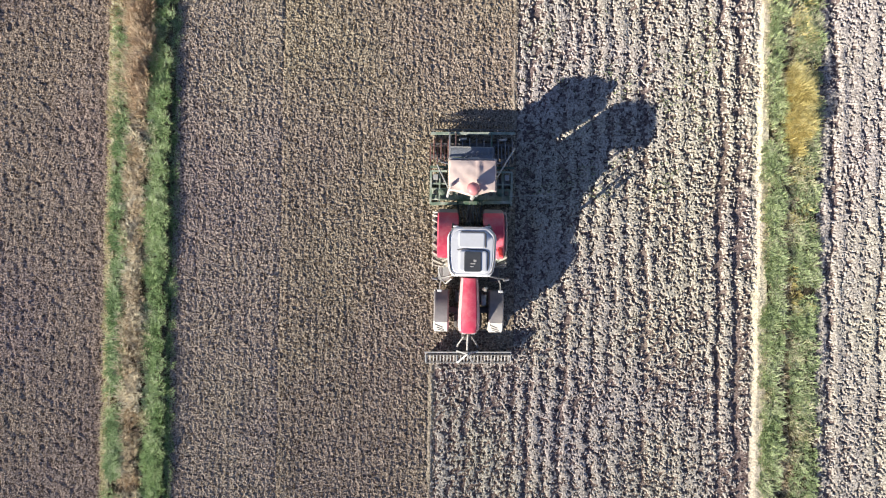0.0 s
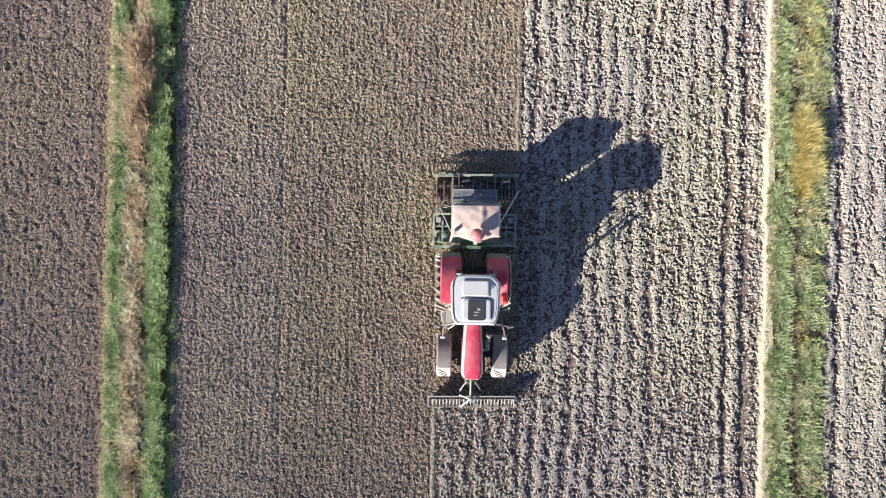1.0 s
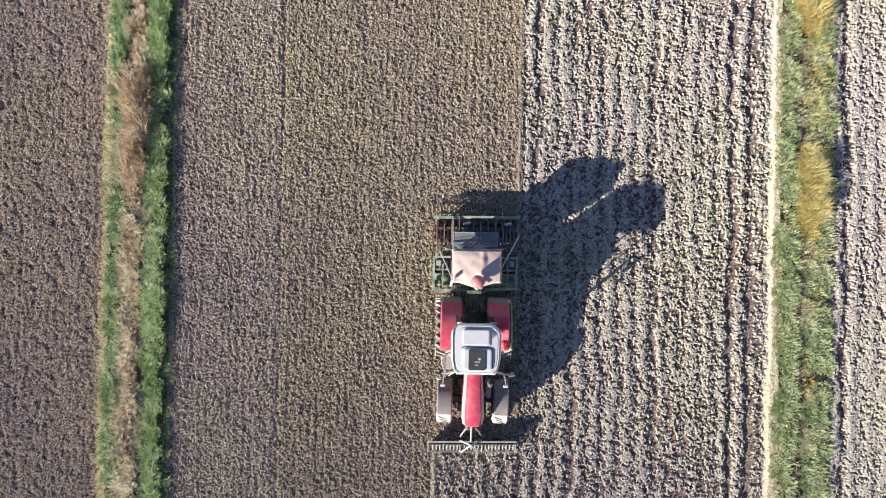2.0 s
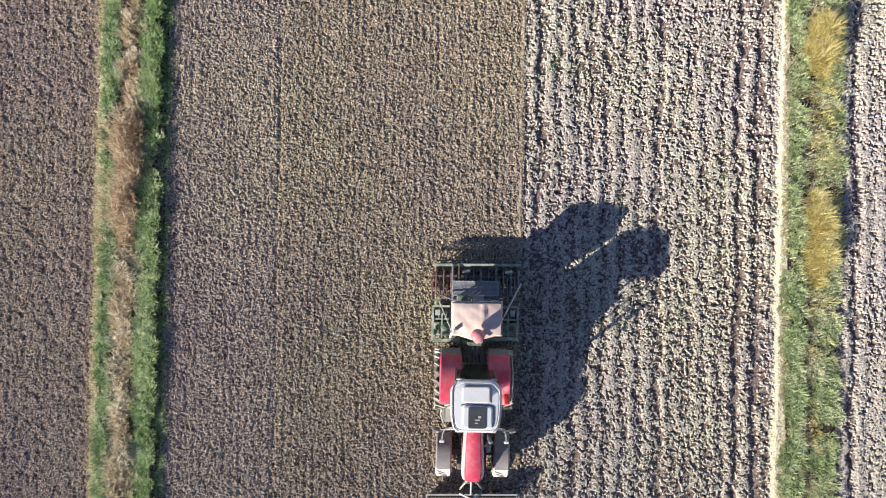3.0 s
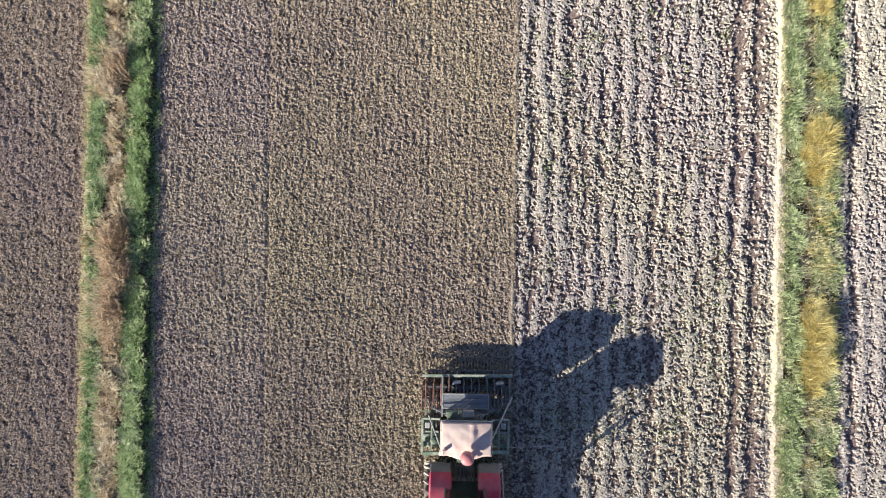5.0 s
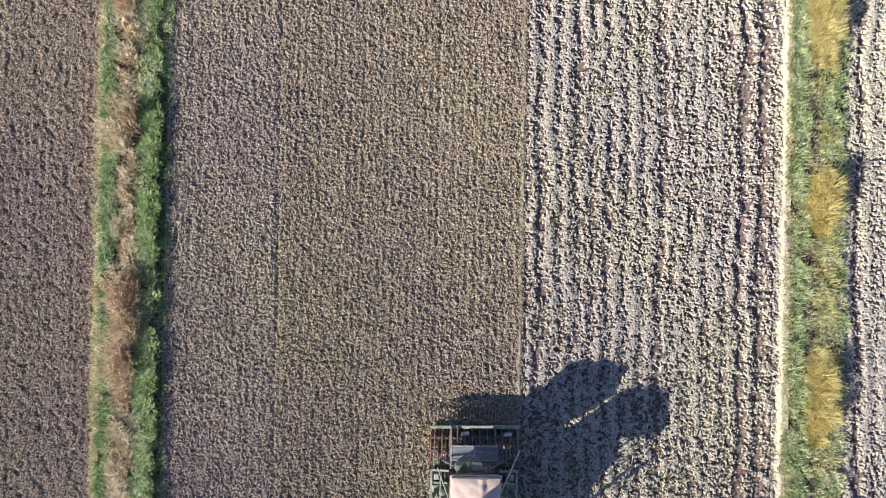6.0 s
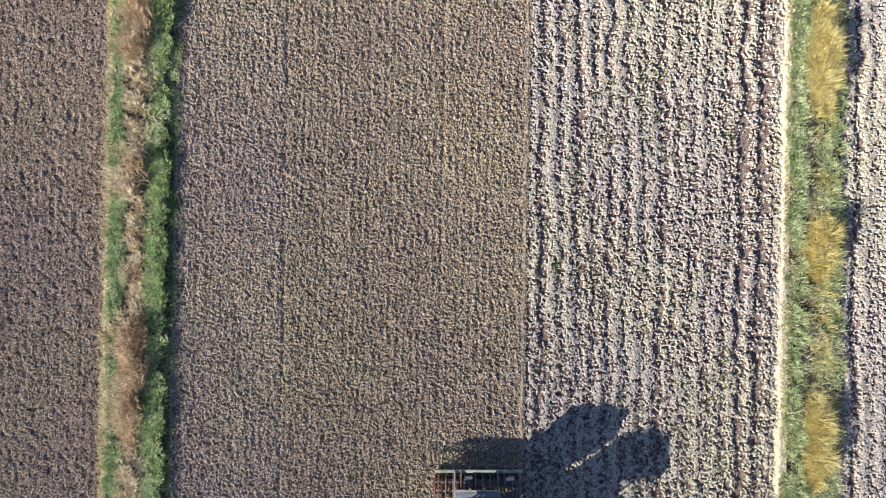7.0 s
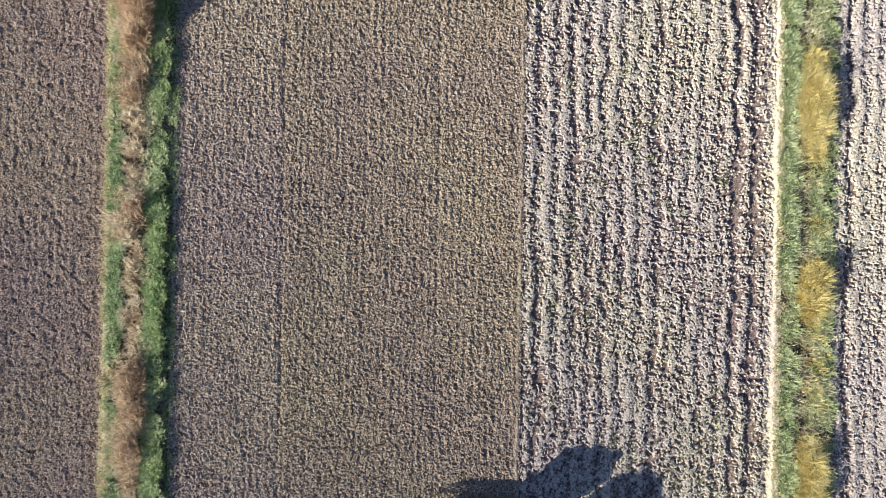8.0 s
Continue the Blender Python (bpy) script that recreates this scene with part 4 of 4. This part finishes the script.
    # rear linkage
    for s in (-1, 1):
        bm = bmesh.new()
        beam(bm, (CX + s * 0.3, -4.2, 0.6), (CX + s * 0.42, -3.35, 0.62), 0.06, 0.1)
        rod(bm, (CX + s * 0.36, -3.85, 0.62), (CX + s * 0.26, -4.15, 1.25), 0.03)
        part("lower_link", bm, BLACK, t)
    bm = bmesh.new()
    rod(bm, (CX, -4.15, 1.15), (CX, -3.3, 1.15), 0.04)
    rod(bm, (CX, -3.75, 1.15), (CX, -3.45, 1.15), 0.055)
    part("top_link", bm, STEEL, t)
    for x in (0.80, 0.97):
        bm = bmesh.new()
        rod(bm, (x, -4.2, 1.0), (x + 0.02, -3.62, 1.32), 0.045, 12)
        rod(bm, (x + 0.02, -3.62, 1.32), (x + 0.03, -3.4, 1.44), 0.025, 10)
        part("lift_cylinder", bm, STEEL, t, "grey hydraulic lift cylinder")
    for k, x in enumerate((0.66, 0.76, 0.98, 1.08, 1.16)):
        bm = bmesh.new()
        tube(bm, [(x, -4.2, 1.25), (x + 0.02, -3.95, 1.45 + 0.05 * (k % 2)), (x - 0.03, -3.65, 1.38), (x + 0.05, -3.35, 1.2)], 0.02)
        part("hydraulic_hose", bm, BLACK, t)
    for s in (-1, 1):
        bm = bmesh.new()
        beam(bm, (CX + s * 0.16, -7.95, 0.7), (CX + s * 0.36, -8.30, 0.58), 0.05, 0.07)
        rod(bm, (CX + s * 0.13, -7.9, 0.95), (CX + s * 0.34, -8.24, 0.62), 0.028)
        part("front_link", bm, STEEL, t, "pale steel front linkage arms")
    bm = bmesh.new()
    rod(bm, (CX - 0.01, -7.82, 1.0), (CX - 0.01, -8.38, 0.82), 0.03)
    part("front_top_link", bm, PALE_STEEL, t)
    return t


def build_front_harrow():
    """The tined leveller in front of the tractor."""
    t = empty_thing("front_harrow", (0.92, -8.8, 0), "pale steel front harrow with a row of spring tines", "harrow")
    bm = bmesh.new()
    beam(bm, (-0.58, -8.60, 0.50), (2.42, -8.55, 0.50), 0.05, 0.05)
    rear = part("rear_bar", bm, PALE_STEEL, t)
    bm = bmesh.new()
    beam(bm, (-0.57, -8.98, 0.34), (2.41, -8.93, 0.34), 0.032, 0.032)
    part("front_bar", bm, STEEL, t)
    for x in (-0.55, 0.52, 1.27, 2.39):
        bm = bmesh.new()
        beam(bm, (x, -8.58, 0.49), (x, -8.96, 0.35), 0.028, 0.03)
        part("end_brace", bm, PALE_STEEL, t)
    bm = bmesh.new()
    beam(bm, (0.88, -8.6, 0.8), (0.55, -8.96, 0.38), 0.05, 0.03)
    beam(bm, (0.88, -8.6, 0.8), (1.1, -8.93, 0.38), 0.05, 0.03)
    beam(bm, (0.52, -8.52, 0.55), (0.88, -8.6, 0.82), 0.05, 0.05)
    beam(bm, (1.25, -8.52, 0.55), (0.88, -8.6, 0.82), 0.05, 0.05)
    part("headstock", bm, PALE_STEEL, t)
    bm = bmesh.new()
    box(bm, (0.92, -8.70, 0.30), (2.92, 0.03, 0.52), 0.008, (-12, 0, 0.9))
    part("levelling_board", bm, BLACK, t, "dark steel levelling board")
    shape = bmesh.new()
    beam(shape, (0, 0, 0.47), (0, -0.1, 0.40), 0.012, 0.05)
    tube(shape, [(0, -0.08, 0.42), (0, -0.2, 0.36), (0, -0.34, 0.30), (0, -0.42, 0.2), (0, -0.40, 0.03)], 0.024, 6)
    me = bpy.data.meshes.new("tine")
    shape.to_mesh(me)
    shape.free()
    me.materials.append(PALE_STEEL)
    for k in range(25):
        ob = new("tine", me)
        ob.parent = t
        ob.matrix_parent_inverse = t.matrix_basis.inverted()
        ob.matrix_basis = pose(-0.5 + 0.118 * k, -8.60 + 0.002 * k, 0.0)
    t.location.y += 0.07
    return t


# ---- seed drill ----
def build_drill():
    t = empty_thing("seed_drill", (0.92, -2.4, 0), "green power harrow and seed drill with a covered hopper", "seed drill")
    # power harrow
    bm = bmesh.new()
    box(bm, (0.92, -3.05, 0.52), (2.72, 0.42, 0.26), 0.05)
    part("harrow_trough", bm, DUSTY_GREEN, t, "dust-covered harrow gear trough")
    for k in range(10):
        bm = bmesh.new()
        lathe(bm, [(0, 0.02), (0, 0.085), (0.05, 0.085), (0.075, 0.05), (0.075, 0.01)], (-0.30 + 0.271 * k, -3.02, 0.64), axis="Z", seg=14)
        part("rotor_cap", bm, DARK_STEEL, t, "round dark cap over a harrow rotor")
    for k in range(11):
        bm = bmesh.new()
        box(bm, (-0.43 + 0.271 * k, -3.2, 0.68), (0.035, 0.2, 0.06), 0.008)
        part("trough_rib", bm, DUSTY_GREEN, t)
    bm = bmesh.new()
    beam(bm, (-0.44, -3.42, 0.80), (2.28, -3.32, 0.80), 0.10, 0.10)
    part("front_beam", bm, DUSTY_GREEN, t, "dusty green front beam")
    bm = bmesh.new()
    beam(bm, (0.45, -3.38, 0.5), (0.72, -3.42, 1.5), 0.08, 0.1)
    beam(bm, (1.33, -3.38, 0.5), (1.06, -3.42, 1.5), 0.08, 0.1)
    beam(bm, (0.68, -3.42, 1.48), (1.1, -3.42, 1.48), 0.1, 0.1)
    beam(bm, (0.45, -3.36, 0.82), (1.33, -3.36, 0.82), 0.18, 0.06)
    part("headstock", bm, GREEN, t, "green three-point headstock")
    for x in (-0.46, 2.30):
        bm = bmesh.new()
        box(bm, (x, -2.95, 0.34), (0.03, 0.95, 0.5), 0.008)
        part("side_plate", bm, GREEN, t)
        s = 1 if x < 0 else -1
        bm = bmesh.new()
        beam(bm, (x, -2.28, 0.80), (x, -3.42, 0.80), 0.07, 0.07)
        beam(bm, (x, -2.30, 0.80), (x + s * 0.56, -2.30, 0.86), 0.06, 0.06)
        beam(bm, (x, -2.72, 0.76), (x + s * 0.52, -2.72, 0.76), 0.05, 0.09)
        beam(bm, (x + s * 0.3, -2.3, 0.8), (x + s * 0.3, -3.38, 0.8), 0.05, 0.05)
        part("side_frame", bm, DUSTY_GREEN, t, "dusty green side frame")
        bm = bmesh.new()
        box(bm, (x + s * 0.17, -2.50, 0.84), (0.16, 0.18, 0.1), 0.02)
        part("gear_box", bm, PALE_STEEL, t)
        bm = bmesh.new()
        lathe(bm, [(0, 0.05), (0, 0.12), (0.14, 0.12), (0.17, 0.05)], (x + s * 0.38, -3.0, 0.72), axis="Z", seg=18)
        part("motor_housing", bm, GREEN, t)
    # packer roller of toothed rings
    bm = bmesh.new()
    rod(bm, (-0.42, -2.62, 0.27), (2.26, -2.62, 0.27), 0.15, 18)
    roller = part("packer_roller", bm, STEEL, t, "soil-smeared steel packer roller")
    shape = lathe(bmesh.new(), [(-0.035, 0.15), (-0.02, 0.25), (0.02, 0.25), (0.035, 0.15)], (0, 0, 0), seg=20)
    ring_me = bpy.data.meshes.new("packer_ring")
    shape.to_mesh(ring_me)
    shape.free()
    ring_me.materials.append(STEEL)
    up = t.matrix_basis.inverted()
    for k in range(22):
        ob = new("packer_ring", ring_me)
        ob.parent = roller
        ob.matrix_basis = pose(-0.39 + 0.125 * k, -2.62, 0.27)
    # hopper
    bm = bmesh.new()
    loft(bm, [rounded(0.45, 1.38, -2.90, -2.42, 0.05, 0.95), rounded(0.40, 1.43, -2.95, -2.38, 0.05, 1.2), rounded(0.14, 1.68, -3.07, -2.09, 0.06, 1.75), rounded(0.14, 1.68, -3.07, -2.09, 0.06, 2.08)])
    hopper = part("hopper", bm, GREEN, t, "green steel seed hopper")
    bm = bmesh.new()
    nx, ny = 26, 20
    grid = []
    for i in range(nx + 1):
        row = []
        for j in range(ny + 1):
            u, v = i / nx, j / ny
            x = 0.125 + u * 1.57
            front = -3.10 - 0.17 * max(0.0, 1 - abs(u - 0.5) / 0.36)
            y = -2.06 + v * (front + 2.06)
            rise = 0.10 * (1 - abs(2 * u - 1) ** 1.5) * (1 - abs(2 * v - 0.9) ** 1.6) + 0.05 * math.exp(-((u - 0.62) / 0.05) ** 2) * (1 - v)
            wav = 0.025 * noise.noise((u * 5, v * 4, 3.1)) + 0.012 * noise.noise((u * 14, v * 9, 7.7))
            z = 2.12 + rise + wav
            if i in (0, nx) or j in (0, ny):
                z = 2.03
            row.append(bm.verts.new((x, y, z)))
        grid.append(row)
    for i in range(nx):
        for j in range(ny):
            bm.faces.new((grid[i][j], grid[i + 1][j], grid[i + 1][j + 1], grid[i][j + 1]))
    ret = bmesh.ops.extrude_face_region(bm, geom=bm.faces[:])
    for v in ret["geom"]:
        if isinstance(v, bmesh.types.BMVert):
            v.co.z -= 0.012
    cover = part("hopper_cover", bm, TARP, hopper, "faded pinkish tarpaulin hopper cover", smooth=True)
    bm = bmesh.new()
    tube(bm, [(0.12, -2.05, 2.06), (1.70, -2.05, 2.06)], 0.022)
    part("cover_bar", bm, PALE_STEEL, cover)
    # distributor head
    bm = bmesh.new()
    rod(bm, (0.93, -3.28, 1.2), (0.93, -3.26, 2.1), 0.07, 14)
    rod(bm, (0.93, -3.26, 2.1), (0.93, -3.06, 2.4), 0.07, 14)
    tower = part("distributor_pipe", bm, PALE_STEEL, t)
    bm = bmesh.new()
    lathe(bm, [(0.0, 0.17), (0.02, 0.205), (0.11, 0.205), (0.17, 0.185), (0.22, 0.14), (0.25, 0.08), (0.255, 0.01)], (0.93, -3.05, 2.36), axis="Z", seg=28)
    part("distributor_head", bm, PINK, tower, "round faded red distributor head", smooth=True)
    bm = bmesh.new()
    box(bm, (1.02, -3.22, 2.28), (0.1, 0.14, 0.05), 0.015, (0, 0, 35))
    part("bracket", bm, PALE_STEEL, tower)
    # metering gear and hoses behind the hopper
    bm = bmesh.new()
    box(bm, (0.48, -2.0, 1.35), (0.36, 0.2, 0.26), 0.03)
    part("metering_box", bm, GREEN, t)
    bm = bmesh.new()
    box(bm, (0.98, -1.99, 1.35), (0.34, 0.2, 0.24), 0.03)
    part("metering_box", bm, PALE_STEEL, t, "pale metal metering housing")
    for k in range(24):
        x = -0.46 + 0.12 * k
        xs = 0.34 + 0.048 * k
        bm = bmesh.new()
        tube(bm, [(xs, -2.15, 1.45), (xs, -2.09 + 0.02 * (k % 3), 1.38), (xs + (x - xs) * 0.2, -2.08, 0.95), (xs + (x - xs) * 0.7, -1.95, 0.74), (x, -1.75 + 0.1 * (k % 2), 0.6)], 0.017, 6)
        part("seed_hose", bm, GREY, t)
    # rear bar, uprights, loading step
    bm = bmesh.new()
    beam(bm, (-0.50, -0.97, 0.60), (2.42, -0.93, 0.60), 0.085, 0.085)
    part("rear_beam", bm, DUSTY_GREEN, t, "dusty green rear beam")
    for x, w, mt in ((0.16, 0.05, PALE_STEEL), (0.37, 0.035, ORANGE), (1.60, 0.05, GREEN)):
        bm = bmesh.new()
        beam(bm, (x, -0.95, 0.66), (x, -2.2, 0.98), w, w)
        part("stay", bm, mt, t)
    bm = bmesh.new()
    for x in (0.18, 1.64):
        beam(bm, (x, -1.48, 0.92), (x, -1.93, 0.92), 0.03, 0.05)
    for y in (-1.48, -1.93):
        beam(bm, (0.18, y, 0.92), (1.64, y, 0.92), 0.03, 0.05)
    step = part("loading_step", bm, PALE_STEEL, t, "bluish grey steel mesh loading step")
    for k in range(11):
        bm = bmesh.new()
        box(bm, (0.91, -1.515 - 0.038 * k, 0.925), (1.44, 0.026, 0.02))
        part("slat", bm, STEP_GREY, step)
    # coulters
    arm = bmesh.new()
    beam(arm, (0, -2.1, 0.58), (0, -1.55, 0.30), 0.03, 0.05)
    beam(arm, (0, -1.55, 0.30), (0, -1.25, 0.16), 0.025, 0.04)
    disc = lathe(bmesh.new(), [(-0.012, 0.03), (-0.004, 0.16), (0.004, 0.16), (0.012, 0.03)], (0.02, -1.6, 0.17), seg=18)
    spout = tube(bmesh.new(), [(-0.01, -2.0, 0.84), (-0.01, -1.7, 0.76), (-0.01, -1.34, 0.68), (-0.01, -1.24, 0.55), (-0.01, -1.24, 0.08)], 0.02, 6)
    press = lathe(bmesh.new(), [(-0.02, 0.03), (-0.02, 0.1), (0.02, 0.1), (0.02, 0.03)], (0, -1.25, 0.14), seg=14)
    meshes = []
    for nm, shape, mt in (("coulter", arm, BLACK), ("disc", disc, STEEL), ("seed_spout", spout, ORANGE), ("press_wheel", press, RUBBER)):
        me = bpy.data.meshes.new(nm)
        bmesh.ops.recalc_face_normals(shape, faces=shape.faces[:])
        shape.to_mesh(me)
        shape.free()
        me.materials.append(mt)
        meshes.append((nm, me))
    grey_spout = meshes[2][1].copy()
    grey_spout.materials[0] = GREY
    for k in range(24):
        c = None
        for nm, me in meshes:
            if nm == "seed_spout" and k > 5:
                me = grey_spout
            ob = new(nm, me)
            if c is None:
                c = ob
                ob.parent, ob.matrix_parent_inverse = t, up
                ob.matrix_basis = pose(-0.48 + 0.122 * k, 0.22 * (k % 2) - 0.1, 0)
            else:
                ob.parent = c
    bm = bmesh.new()
    beam(bm, (-0.5, -2.12, 0.58), (2.4, -2.12, 0.58), 0.07, 0.07)
    part("coulter_bar", bm, GREEN, t)
    # two bars added among the coulters to make the shadow behind the drill solid
    for y, z in ((-1.74, 0.56), (-1.34, 0.52)):
        bm = bmesh.new()
        box(bm, (0.95, y, z), (2.86, 0.10, 0.20), 0.015)
        part("added_pressure_bar", bm, BLACK, t, "added dark coulter bar that fills out the drill's shadow")
    # following tines
    bm = bmesh.new()
    beam(bm, (-0.48, -0.82, 0.48), (2.38, -0.79, 0.48), 0.045, 0.045)
    part("tine_bar", bm, DARK_STEEL, t)
    for x in (0.1, 0.62, 1.2, 1.8):
        bm = bmesh.new()
        beam(bm, (x, -0.96, 0.6), (x + 0.02, -0.81, 0.5), 0.03, 0.04)
        part("tine_bracket", bm, STEEL, t)
    shape = tube(bmesh.new(), [(0, 0, 0.48), (0, 0.08, 0.38), (0.01, 0.22, 0.16), (0.03, 0.38, 0.05)], 0.015, 5)
    tine_me = bpy.data.meshes.new("tine")
    shape.to_mesh(tine_me)
    shape.free()
    tine_me.materials.append(DARK_STEEL)
    for k in range(28):
        ob = new("tine", tine_me)
        ob.parent, ob.matrix_parent_inverse = t, up
        ob.matrix_basis = pose(-0.46 + 0.104 * k, -0.81, 0)
    # marker arms
    bm = bmesh.new()
    rod(bm, (-0.25, -2.12, 1.15), (0.17, -3.03, 1.78), 0.022, 8)
    rod(bm, (0.17, -3.03, 1.78), (0.12, -3.22, 1.5), 0.05, 8)
    rod(bm, (0.17, -3.0, 1.76), (0.2, -2.95, 2.14), 0.02, 8)
    box(bm, (0.22, -2.93, 2.22), (0.05, 0.12, 0.16), 0.015)
    part("marker_arm", bm, PALE_STEEL, t)
    bm = bmesh.new()
    rod(bm, (2.36, -1.52, 1.10), (1.71, -2.62, 1.80), 0.026, 8)
    part("marker_arm", bm, PALE_STEEL, t)
    bm = bmesh.new()
    rod(bm, (2.2, -3.14, 0.95), (3.8, -3.05, 1.0), 0.012, 6)
    part("marker_rod", bm, PALE_STEEL, t, "thin steel rod reaching out sideways")
    for x in (2.0, 0.62):
        bm = bmesh.new()
        box(bm, (x, -1.16, 0.66), (0.26, 0.05, 0.16), 0.02, (25, 0, 8))
        part("number_board", bm, PALE_STEEL, t, "small pale metal plate")
    return t


build_tractor()
build_front_harrow()
build_drill()
